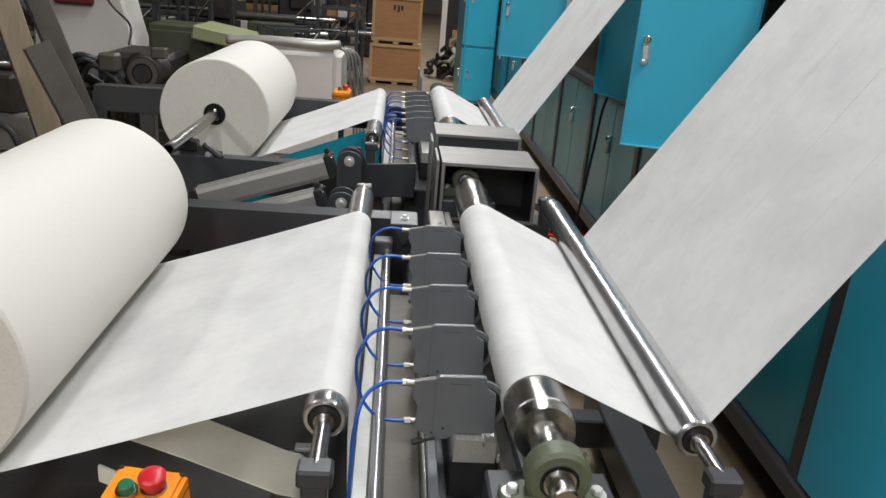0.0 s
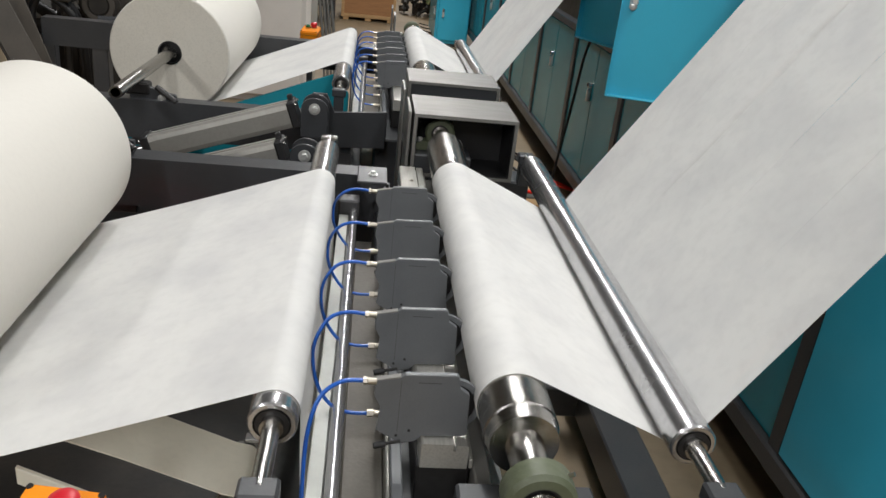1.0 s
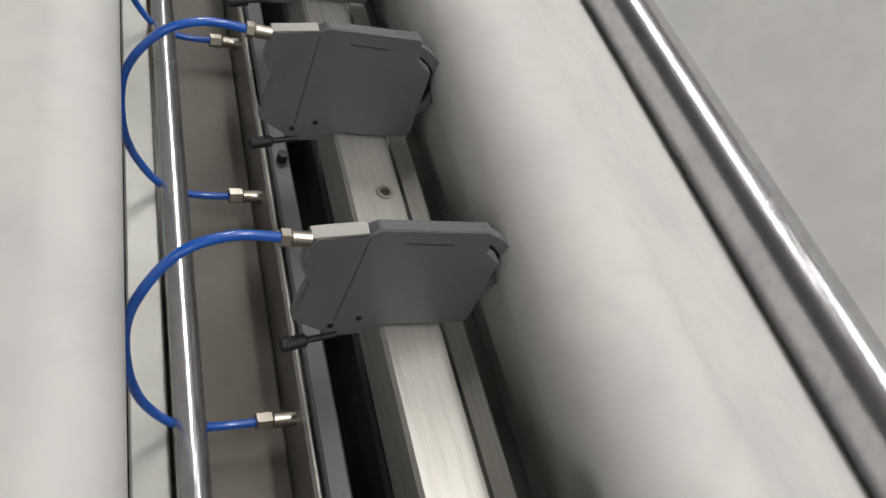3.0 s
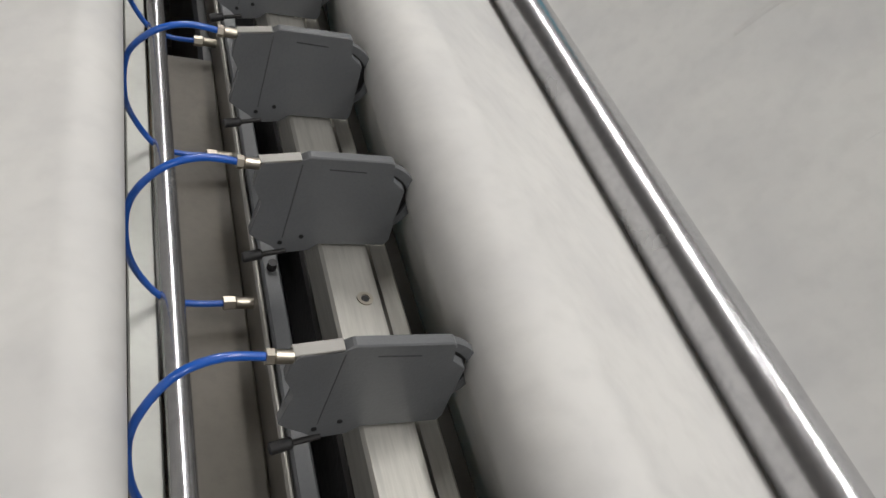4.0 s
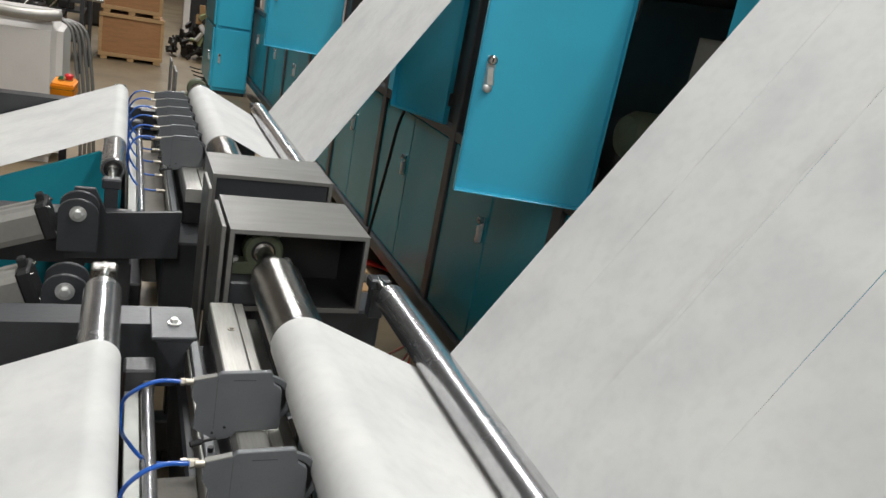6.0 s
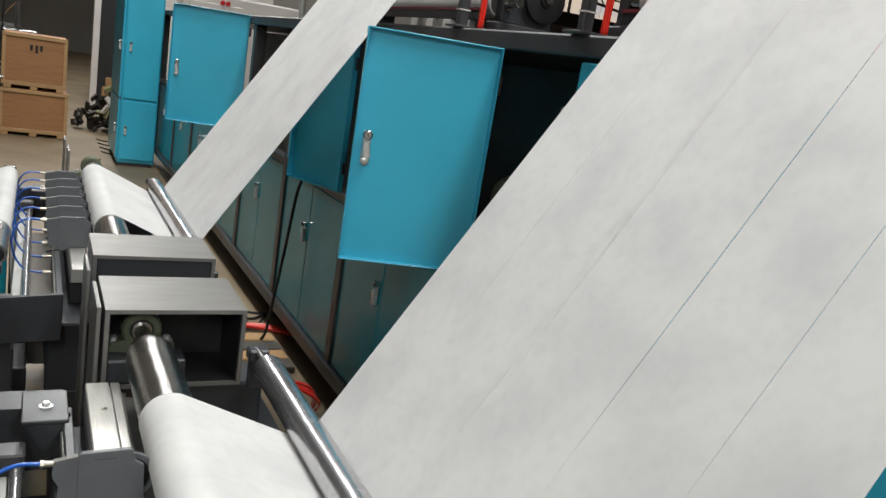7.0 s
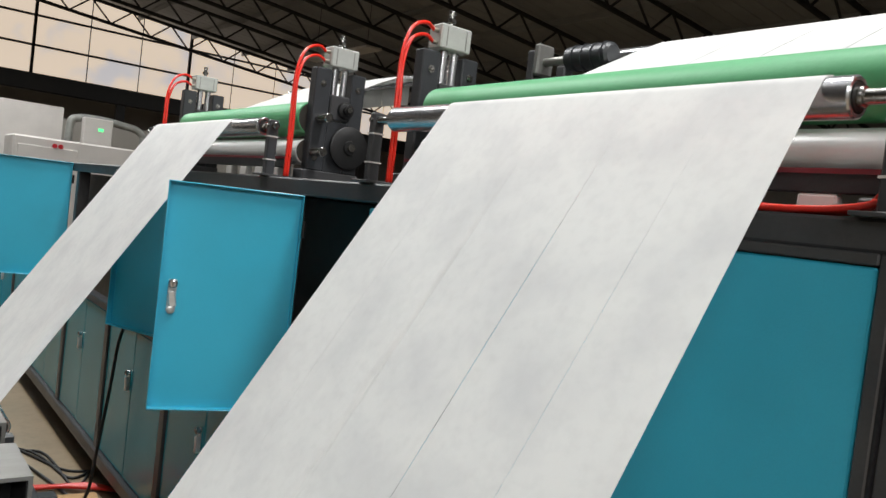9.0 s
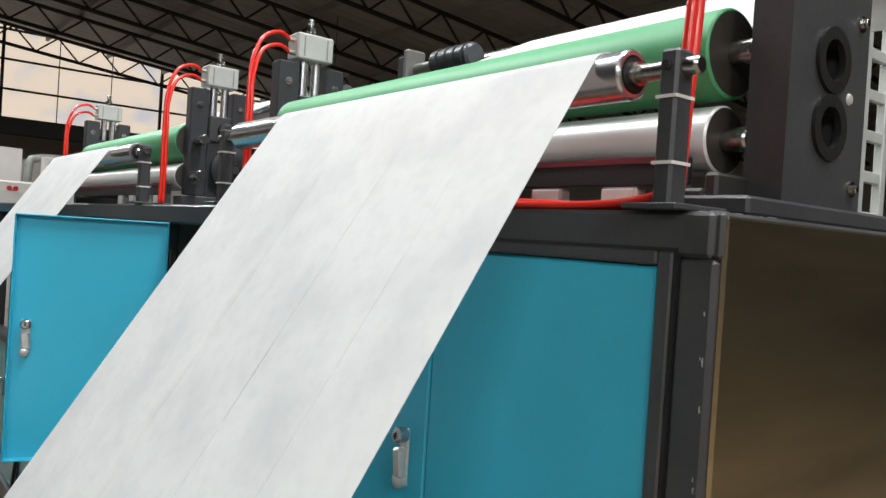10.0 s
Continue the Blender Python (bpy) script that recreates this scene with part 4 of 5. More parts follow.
def lower_belt():
    t = thing("cream_belt", (-0.12, 1.0, 0.2), "cream flat belt sloping round a small roller below the web", "belt")
    pts = [(-0.31, 0.582), (-0.20, 0.541), (-0.085, 0.493)] + arc(-0.078, 0.470, 0.022, 62, 0, 8) + [(-0.057, 0.40), (-0.06, 0.30)]
    part("belt", sheet([(x, z, 0.962, 1.058) for x, z in pts], 0.002), CREAM, t)
    part("roller", C((-0.078, 0.95, 0.470), (-0.078, 1.07, 0.470), 0.0195, 28, bevel=0.002), STEEL, t)
    part("arm", B(-0.10, -0.065, 1.07, 1.078, 0.20, 0.485, 0.003), DKSTEEL, t)
    part("arm", B(-0.10, -0.065, 0.942, 0.95, 0.20, 0.46, 0.003), DKSTEEL, t)
    part("arm_post", B(-0.105, -0.06, 0.94, 1.08, 0.0, 0.21, 0.004), DKSTEEL, t)
    part("belt_guide", prism([(-0.30, 0.545), (-0.10, 0.452), (-0.10, 0.43), (-0.30, 0.522)], "y", 0.936, 0.942, 0.001), CREAM, t, "dull cream side guide")
    part("tension_clip", B(-0.075, -0.045, 1.06, 1.075, 0.492, 0.498, 0.001), CHROME, t)
    t = thing("guide_fork", (-0.24, 0.93, 0.0), "dark steel fork and tie bolt under the web", "bracket")
    part("fork_plate", B(-0.34, -0.10, 0.925, 0.937, 0.36, 0.44, 0.003, m=Matrix.Translation((-0.2, 0.93, 0.4)) @ Matrix.Rotation(radians(12), 4, "Y") @ Matrix.Translation((0.2, -0.93, -0.4))), BROWN, t)
    part("fork_plate", B(-0.34, -0.10, 0.88, 0.892, 0.35, 0.42, 0.003, m=Matrix.Translation((-0.2, 0.9, 0.4)) @ Matrix.Rotation(radians(12), 4, "Y") @ Matrix.Translation((0.2, -0.9, -0.4))), BROWN, t)
    part("tie_bolt", C((-0.21, 0.87, 0.40), (-0.21, 0.95, 0.40), 0.008, 12), STEEL, t)
    part("fork_stand", B(-0.23, -0.19, 0.89, 0.93, 0.0, 0.38, 0.003), BROWN, t)


lower_belt()


def floor_hose():
    t = thing("red_air_hoses", (0.62, 2.3, 0.2), "loose red air hoses lying behind the bearing housing", "hoses")
    for k in range(3):
        part("hose", sweep([(0.40 + 0.01 * k, 2.05 + 0.03 * k, 0.52), (0.52, 2.10 + 0.03 * k, 0.50 - 0.01 * k), (0.66, 2.2 + 0.04 * k, 0.40), (0.72, 2.4, 0.25 + 0.02 * k), (0.8, 2.6 + 0.1 * k, 0.03)], 0.004, 8), RED, t)
    t = thing("red_floor_hose", (-0.55, 1.62, 0.25), "coiled dark red hose on the frame under the roll", "hose")
    part("hose", sweep([(-0.62, 1.50, 0.30), (-0.52, 1.55, 0.44), (-0.43, 1.60, 0.50), (-0.34, 1.62, 0.50), (-0.28, 1.66, 0.44), (-0.34, 1.70, 0.40), (-0.45, 1.68, 0.44), (-0.40, 1.64, 0.53), (-0.2, 1.70, 0.50)], 0.009, 10), RED, t)
    t = thing("black_cable", (0.95, 3.3, 0.0), "black cable drooping down the teal cabinet to the floor", "cable")
    part("cable", sweep([(0.975, 3.40, 0.77), (0.935, 3.36, 0.752), (0.92, 3.39, 0.66), (0.918, 3.43, 0.50), (0.905, 3.48, 0.22), (0.895, 3.52, 0.05), (0.87, 3.60, 0.012), (0.82, 3.85, 0.009), (0.74, 4.2, 0.009)], 0.006, 8), BLACK, t)
    t = thing("timber_dunnage", (0.75, 3.45, 0), "dusty timber planks lying on the floor beside the machine", "planks")
    for k in range(4):
        m = Matrix.Translation((0.75, 3.28 + 0.10 * k, 0)) @ Matrix.Rotation(radians(3.0 - 2.5 * k), 4, "Z")
        part("plank", B(-0.26, 0.20, -0.04, 0.04, 0.0, 0.028, 0.004, m=m), WOODP if k % 2 else TRAYM, t)
    t = thing("red_floor_hoses", (0.85, 3.7, 0), "loose red air hoses lying on the floor by the machine", "hoses")
    for k in range(3):
        part("hose", sweep([(0.40, 3.86 - 0.03 * k, 0.009), (0.62, 3.82 - 0.04 * k, 0.009), (0.80, 3.765 - 0.02 * k, 0.009 + 0.006 * k), (0.95, 3.71 - 0.02 * k, 0.02), (1.04, 3.63, 0.012), (1.08, 3.56 + 0.03 * k, 0.012)], 0.008, 8), RED, t)
    t = thing("thin_cables", (0.8, 4.0, 0), "thin dark cables trailing over the floor beside the machine", "cables")
    for k in range(3):
        part("cable", sweep([(0.45, 4.6 - 0.2 * k, 0.006), (0.66, 4.5 - 0.15 * k, 0.006), (0.80 + 0.03 * k, 4.2, 0.006), (0.90, 3.95 - 0.1 * k, 0.006), (1.0, 3.9, 0.006)], 0.006, 6), BLACK, t)


floor_hose()

# ---------------------------------------------------------------- on top of the machine


def big_roller(name, x, z, r, y0, y1, material, label):
    t = thing(name, (x, (y0 + y1) / 2, z), label, "roller", "machine rollers")
    ln = y1 - y0
    part("barrel", L([(0.004, 0), (0.004, r * 0.9), (0, r * 0.92), (0, r - 0.002), (0.002, r), (ln - 0.002, r), (ln, r - 0.002), (ln, r * 0.92), (ln - 0.004, r * 0.9), (ln - 0.004, 0)], (x, y0, z), (x, y1, z), 64), material, t)
    for ya, s in ((y0, -1), (y1, 1)):
        part("end_disc", tube((x, ya + s * 0.0005, z), (x, ya - s * 0.004, z), r * 0.93, 0.011, 48), BROWN, t)
        part("shaft", C((x, ya - s * 0.01, z), (x, ya + s * (0.028 if ya < 1 else 0.09), z), 0.0125, 20, bevel=0.002), STEEL, t)
    return t


def press_stand(y):
    """An upright bearing cheek with a compact air cylinder on top."""
    t = thing("press_stand", (1.145, y, 1.303), "charcoal bearing upright with a pneumatic pressing cylinder on top", "machine stand", "press stands")
    a, b = (y - 0.022, y + 0.012)
    # slotted cheek: two legs and a bridge
    part("cheek_leg", B(1.076, 1.124, a, b, 1.335, 1.612, 0.003), GREY, t)
    part("cheek_leg", B(1.186, 1.230, a, b, 1.335, 1.612, 0.003), GREY, t)
    part("cheek_base", B(1.060, 1.230, a - 0.012, b + 0.012, 1.303, 1.335, 0.003), FRAME, t)
    part("cheek_bridge", B(1.124, 1.186, a + 0.002, b - 0.002, 1.335, 1.475, 0.002), GREY, t)
    part("sliding_block", B(1.126, 1.184, a - 0.004, b + 0.004, 1.478, 1.545, 0.003), FRAME, t)
    g = part("gear_disc", L([(0, 0), (0, 0.055), (0.004, 0.058), (0.012, 0.058), (0.014, 0.055), (0.014, 0.02), (0.020, 0.018), (0.020, 0)], (1.190, a - 0.006, 1.408), (1.190, a - 1, 1.408), 40), DKSTEEL, t, "dark steel gear disc")
    part("disc_nut", C((1.190, a - 0.026, 1.408), (1.190, a - 0.034, 1.408), 0.011, 6), STEEL, g)
    for x, z in ((1.172, 1.508),):
        bs = part("bearing_boss", L([(0, 0), (0, 0.024), (0.010, 0.022), (0.012, 0.013), (0.020, 0.012), (0.020, 0)], (x, a - 0.004, z), (x, a - 1, z), 28), DKSTEEL, t)
        part("boss_nut", C((x, a - 0.022, z), (x, a - 0.032, z), 0.008, 6), STEEL, bs)
    for x, z in ((1.096, 1.37), (1.100, 1.57), (1.208, 1.57), (1.100, 1.47)):
        bolt(x, a, z, 0.005, t, (0, -1, 0), STEEL)
    for x in (1.140, 1.170):
        part("guide_rod", C((x, y - 0.005, 1.545), (x, y - 0.005, 1.622), 0.0105, 18), CHROME, t)
    c = part("air_cylinder", B(1.113, 1.196, y - 0.030, y + 0.020, 1.620, 1.674, 0.003), GUARD, t, "light grey compact air cylinder")
    for x in (1.128, 1.181):
        part("cylinder_groove", B(x - 0.0015, x + 0.0015, y - 0.0306, y - 0.0295, 1.626, 1.668), CYL_DARK, c)
    part("adjusting_rod", C((1.153, y - 0.005, 1.668), (1.153, y - 0.005, 1.706), 0.006, 14, bevel=0.001), STEEL, c)
    part("lock_nut", C((1.153, y - 0.005, 1.684), (1.153, y - 0.005, 1.692), 0.011, 6), STEEL, c)
    part("stop_cap", C((1.153, y - 0.005, 1.700), (1.153, y - 0.005, 1.711), 0.008, 12, bevel=0.002), STEEL, c)
    for k, z in enumerate((1.658, 1.632)):
        f = part("fitting", C((1.114, y - 0.012, z), (1.101, y - 0.012, z), 0.005, 12), BRASS, c)
        part("air_hose", sweep([(1.102, y - 0.012, z), (1.075, y - 0.02, z + 0.008), (1.035, y - 0.03, z - 0.012), (1.010 + 0.004 * k, y - 0.04, z - 0.07), (1.004 + 0.008 * k, y - 0.045, 1.50), (1.003 + 0.008 * k, y - 0.05, 1.40), (1.002 + 0.008 * k, y - 0.05, 1.308)], 0.0042, 10), RED, t, "bright red air hose")
    return t


def line_top(dy):
    big_roller("green_roller", 1.098, 1.475, 0.047, dy + 0.860, dy + 1.83, GREEN, "green rubber-covered nip roller with dark end discs")
    big_roller("chrome_drum", 1.090, 1.384, 0.036, dy + 0.858, dy + 1.83, DRUM, "large chrome drum below the green roller")
    t = thing("under_rail", (1.03, dy + 1.3, 1.31), "black slotted rail with a maroon edge under the drum", "rail", "under rails")
    part("rail", B(1.043, 1.053, dy + 0.868, dy + 1.86, 1.334, 1.364, 0.002), BLACK, t)
    part("edge", B(1.0415, 1.0428, dy + 0.868, dy + 1.86, 1.358, 1.3645), MAROON, t)
    part("foot", B(1.043, 1.053, dy + 0.869, dy + 0.885, 1.303, 1.335), FRAME, t)
    part("foot", B(1.043, 1.053, dy + 1.83, dy + 1.858, 1.303, 1.335), FRAME, t)
    for k in range(4):
        part("support_block", B(1.043, 1.062, dy + 0.93 + 0.11 * k, dy + 0.98 + 0.11 * k, 1.303, 1.3335, 0.003), WHITEBOX, t)
    # small posts that carry the top roller
    for y in (dy + 0.836, dy + 1.872):
        t = thing("roller_post", (TX, y, 1.303), "short charcoal post holding the deflecting roller's shaft", "post", "roller posts")
        part("post", B(TX - 0.013, TX + 0.013, y - 0.010, y + 0.010, 1.305, 1.450, 0.003), FRAME, t)
        part("foot_plate", B(TX - 0.03, TX + 0.06, y - 0.03, y + 0.03, 1.3035, 1.309, 0.001), FRAME, t)
        part("clamp_bolt", C((TX - 0.013, y, TZ), (TX - 0.018, y, TZ), 0.005, 6), STEEL, t)
        for z in (1.345, 1.405):
            part("cable_tie", B(TX - 0.0142, TX + 0.0142, y - 0.0112, y + 0.0112, z, z + 0.003), WHITEBOX, t)
    if dy:
        press_stand(dy + 0.85)
    press_stand(dy + 1.905)
    if dy:
        return
    # hoses that lie along the deck
    t = thing("deck_hoses", (1.0, dy + 1.0, 1.305), "bundle of red air hoses lying along the machine deck", "hoses", "deck hoses")
    for k in range(4):
        x = 0.992 + 0.009 * k
        part("hose", sweep([(x + 0.02, dy + 1.45, 1.309), (x + 0.010, dy + 1.3, 1.309 + 0.004 * (k % 2)), (x - 0.003, dy + 1.1, 1.309 + 0.005 * (k % 2)), (x, dy + 0.95, 1.310), (x + 0.004, dy + 0.885, 1.316), (TX + 0.021 + 0.006 * (k % 2), dy + 0.851, 1.325 + 0.006 * k)], 0.0045, 8), RED, t)
    for k in range(2):
        part("hose", sweep([(TX + 0.024 + 0.011 * k, dy + 0.850, 1.325), (TX + 0.028 + 0.011 * k, dy + 0.850, 1.40), (TX + 0.034 + 0.011 * k, dy + 0.848, 1.52), (TX + 0.036 + 0.011 * k, dy + 0.845, 1.66), (TX + 0.09 + 0.009 * k, dy + 0.84, 1.72), (1.115, dy + 0.833, 1.70)], 0.0055, 10), RED, t)


line_top(0.0)
line_top(PITCH)


def near_press_stand():
    """The tall near cheek, seen close by at the end of the machine."""
    t = thing("press_stand", (1.15, 0.80, 1.303), "tall charcoal cheek plate with a slotted hole at the machine end", "machine stand", "press stands")
    y0, y1 = 0.790, 0.832
    bm = bmesh.new()
    xs, zs = (1.084, 1.136, 1.149, 1.179, 1.192, 1.242), (1.322, 1.374, 1.386, 1.420, 1.432, 1.442, 1.454, 1.488, 1.500, 1.80)
    holes = {(1, 2), (2, 1), (2, 2), (2, 3), (3, 2), (1, 6), (2, 5), (2, 6), (2, 7), (3, 6)}
    grid = {}
    for i, j, k in itertools.product(range(6), range(10), range(2)):
        grid[i, j, k] = bm.verts.new((xs[i], (y0, y1)[k], zs[j]))
    solid = {c for c in itertools.product(range(5), range(9)) if c not in holes}
    for i, j in solid:
        for k in (0, 1):
            bm.faces.new([grid[p] for p in ((i, j, k), (i + 1, j, k), (i + 1, j + 1, k), (i, j + 1, k))])
        for (di, dj), (p, q) in (((-1, 0), ((i, j), (i, j + 1))), ((1, 0), ((i + 1, j), (i + 1, j + 1))), ((0, -1), ((i, j), (i + 1, j))), ((0, 1), ((i, j + 1), (i + 1, j + 1)))):
            if (i + di, j + dj) not in solid:
                bm.faces.new([grid[(*p, 0)], grid[(*q, 0)], grid[(*q, 1)], grid[(*p, 1)]])
    part("cheek_plate", bm, FRAME, t)
    part("back_plate", B(1.10, 1.23, y1 + 0.0005, y1 + 0.006, 1.325, 1.60), BLACK, t)
    part("foot", B(1.02, 1.40, 0.785, 0.86, 1.3035, 1.322, 0.003), FRAME, t)
    for z in (1.471, 1.403):
        part("bearing_flange", tube((1.164, y0 - 0.004, z), (1.164, y0 + 0.003, z), 0.0335, 0.021, 36), DKSTEEL, t, "oily dark bearing flange")
        b = part("bearing_boss", L([(0, 0.012), (0, 0.026), (0.006, 0.028), (0.020, 0.024), (0.020, 0.012), (0, 0.012)], (1.163, y1, z), (1.163, y0 - 1, z), 28), DKSTEEL, t)
        part("shaft_nut", C((1.163, y1, z), (1.163, y1 - 0.026, z), 0.0115, 6), BROWN, b)
    part("grease_smear", L([(0, 0), (0, 0.0065), (0.002, 0.005), (0.003, 0)], (1.205, y0, 1.438), (1.205, y0 - 1, 1.436), 14), GUARD, t)
    for x, z in ((1.222, 1.345), (1.104, 1.60), (1.222, 1.52)):
        bolt(x, y0, z, 0.005, t, (0, -1, 0), STEEL)
    part("drive_shaft", C((1.19, 0.86, 1.402), (1.32, 0.86, 1.402), 0.0075, 16, bevel=0.002), CHROME, t)
    q = thing("slotted_rack", (2.16, 1.2, 1.303), "pale slotted steel rack standing on the machine deck", "rack")
    for x in (2.13, 2.235):
        part("upright", B(x - 0.012, x + 0.012, 1.19, 1.21, 1.3005, 2.0, 0.002), GUARD, q)
    for k in range(7):
        part("rung", B(2.1425, 2.2225, 1.193, 1.207, 1.36 + 0.09 * k, 1.385 + 0.09 * k, 0.002), GUARD, q)
    f = thing("bearing_bracket", (1.07, 0.84, 1.303), "dark steel bracket under the chrome drum shaft", "bracket")
    part("plate", B(1.03, 1.09, 0.825, 0.84, 1.3035, 1.345, 0.003), BROWN, f)
    part("rib", B(1.03, 1.045, 0.84, 0.90, 1.3035, 1.33, 0.003), BROWN, f)


near_press_stand()


def chipped_paint():
    """Bare metal where the deck's paint has come off at its corner."""
    rnd = random.Random(7)
    t = thing("paint_chips", (0.99, 0.80, 1.303), "bare bright metal chips along the worn deck corner", "paint chips", kind="stuff")
    bm = bmesh.new()
    for k in range(34):
        if k < 22:
            x, y, z, n = rnd.uniform(0.975, 1.06), rnd.uniform(0.782, 0.815), 1.3036, 0
        else:
            x, y, z, n = 0.9622, rnd.uniform(0.782, 0.785), rnd.uniform(0.86, 1.24), 1
        q = rnd.uniform(0.0015, 0.0045) if n == 0 else rnd.uniform(0.0008, 0.002)
        ring = []
        for i in range(7):
            a, e = i * 2 * math.pi / 7, q * rnd.uniform(0.5, 1.3)
            ring.append((x + e * 1.6 * math.cos(a), y + e * math.sin(a), z) if n == 0 else (x, y + e * 0.5 * math.cos(a), z + e * 2 * math.sin(a)))
        up = Vector((0, 0, 0.0006)) if n == 0 else Vector((-0.0006, 0, 0))
        lo, hi = [bm.verts.new(p) for p in ring], [bm.verts.new(Vector(p) + up) for p in ring]
        bm.faces.new(lo), bm.faces.new(hi)
        for i in range(7):
            bm.faces.new((lo[i], lo[(i + 1) % 7], hi[(i + 1) % 7], hi[i]))
    part("chip", bm, ZINC, t)


chipped_paint()


def top_sheet(dy, shift, label):
    """The slit web going on from the drum, up over a high bar behind."""
    t = thing("paper_web", (1.4, dy + 1.3, 1.6), label, "paper web", "paper webs")
    cuts = [0.878, 1.04, 1.18, 1.32, 1.47, 1.57]
    for k, (u, v) in enumerate(zip(cuts, cuts[1:])):
        rows = [(x, z, u + dy + shift + 0.0012, v + dy + shift - 0.0012) for x, z in [(1.135, 1.50), (1.22, 1.545), (1.32, 1.598), (1.42, 1.650), (1.50, 1.688), (1.515, 1.690), (1.528, 1.680), (1.53, 1.60)]]
        part("web_strip", sheet(rows, cols=1), PAPER, t)
    b = thing("turning_bar", (1.512, dy + 1.2, 1.67), "chrome turning bar under the slit web", "bar", "turning bars")
    part("bar", C((1.512, dy + 0.80, 1.671), (1.512, dy + 1.9, 1.671), 0.017, 24), CHROME, b)
    for y in (dy + 0.81, dy + 1.89):
        part("upright", B(1.495, 1.53, y - 0.015, y + 0.015, 1.303, 1.66, 0.003), FRAME, b)


top_sheet(0.0, 0.02, "white slit paper web climbing behind the green roller")
top_sheet(PITCH, 0.18, "white slit paper web behind the far green roller")


BAYM = (1.11, 2.25, 0.905)


def back_unit():
    t = thing("gear_motor", (1.36, 1.74, 1.303), "dark grey geared motor behind the pressing stand", "motor")
    part("body", C((1.36, 1.725, 1.632), (1.36, 1.597, 1.632), 0.027, 24, bevel=0.006), GREY, t)
    part("neck", C((1.36, 1.725, 1.632), (1.36, 1.80, 1.632), 0.010, 16), CYL_DARK, t)
    part("flange", B(1.335, 1.385, 1.80, 1.818, 1.60, 1.672, 0.004), HOUSE, t)
    part("mount", B(1.34, 1.38, 1.8185, 1.845, 1.303, 1.66, 0.004), FRAME, t)
    for k in range(4):
        part("cooling_fin", tube((1.36, 1.612 + 0.028 * k, 1.632), (1.36, 1.616 + 0.028 * k, 1.632), 0.0295, 0.0265, 24), GREY, t)
    # units inside the open bay
    t = thing("drive_unit", (1.3, 1.95, 0.0), "dark gearbox and pulleys inside the open machine bay", "drive")
    part("gearbox", B(1.15, 1.45, 1.85, 2.10, 0.62, 0.92, 0.02), CAST, t)
    part("pulley", L([(0, 0), (0, 0.06), (0.006, 0.065), (0.014, 0.055), (0.022, 0.065), (0.028, 0.06), (0.028, 0)], (1.24, 1.84, 0.98), (1.24, 0, 0.98), 36), DKSTEEL, t)
    part("pulley", L([(0, 0), (0, 0.035), (0.028, 0.035), (0.028, 0)], (1.36, 1.84, 1.10), (1.36, 0, 1.10), 30), STEEL, t)
    part("brace", C((1.05, 1.80, 0.80), (1.40, 1.80, 1.15), 0.012, 12), HOUSE, t)
    part("pedestal", B(1.18, 1.42, 1.88, 2.07, 0.09, 0.62, 0.01), BROWN, t)
    part("motor_bell", L([(0, 0), (0, 0.02), (0.01, 0.048), (0.035, 0.062), (0.14, 0.062), (0.145, 0)], (BAYM[0] - 0.03, BAYM[1], BAYM[2]), (BAYM[0] + 1, BAYM[1], BAYM[2]), 32), CAST, t)
    part("motor_foot", B(BAYM[0], BAYM[0] + 0.12, BAYM[1] - 0.05, BAYM[1] + 0.05, 0.09, BAYM[2] - 0.05, 0.004), GREY, t)
    part("slotted_plate", B(BAYM[0] + 0.06, BAYM[0] + 0.064, BAYM[1] - 0.16, BAYM[1] - 0.07, 0.62, BAYM[2] + 0.25, 0.001), CYL_ALU, t)
    t = thing("wiring_bracket", (1.1, 6.3, 0.0), "white wiring brackets inside the far open bay", "bracket")
    part("strip", C((0.99, 6.25, 1.05), (0.93, 6.45, 1.12), 0.012, 10), WHITEBOX, t)
    part("strip", C((0.99, 6.35, 1.10), (0.95, 6.55, 1.02), 0.010, 10), WHITEBOX, t)
    part("strip", C((0.99, 6.3, 0.95), (1.0, 6.3, 1.2), 0.010, 10), WHITEBOX, t)


back_unit()

# ---------------------------------------------------------------- fittings for the added, unseen lamps
for lx, ly, lz, lp in LAMPS:
    t = thing("linear_lamp", (lx, ly, lz), "long white LED lamp added out of view to light the hall", "lamp", "hall lamps")
    part("body", B(lx - 0.2, lx + 0.2, ly - 1.52, ly + 1.52, lz + 0.02, lz + 0.08, 0.01), WHITEBOX, t)
    for s in (-1.2, 1.2):
        part("hanger", C((lx, ly + s, lz + 0.08), (lx, ly + s, roof_z(lx) + 0.01), 0.008, 6), TRUSS, t)

# ---------------------------------------------------------------- things round about


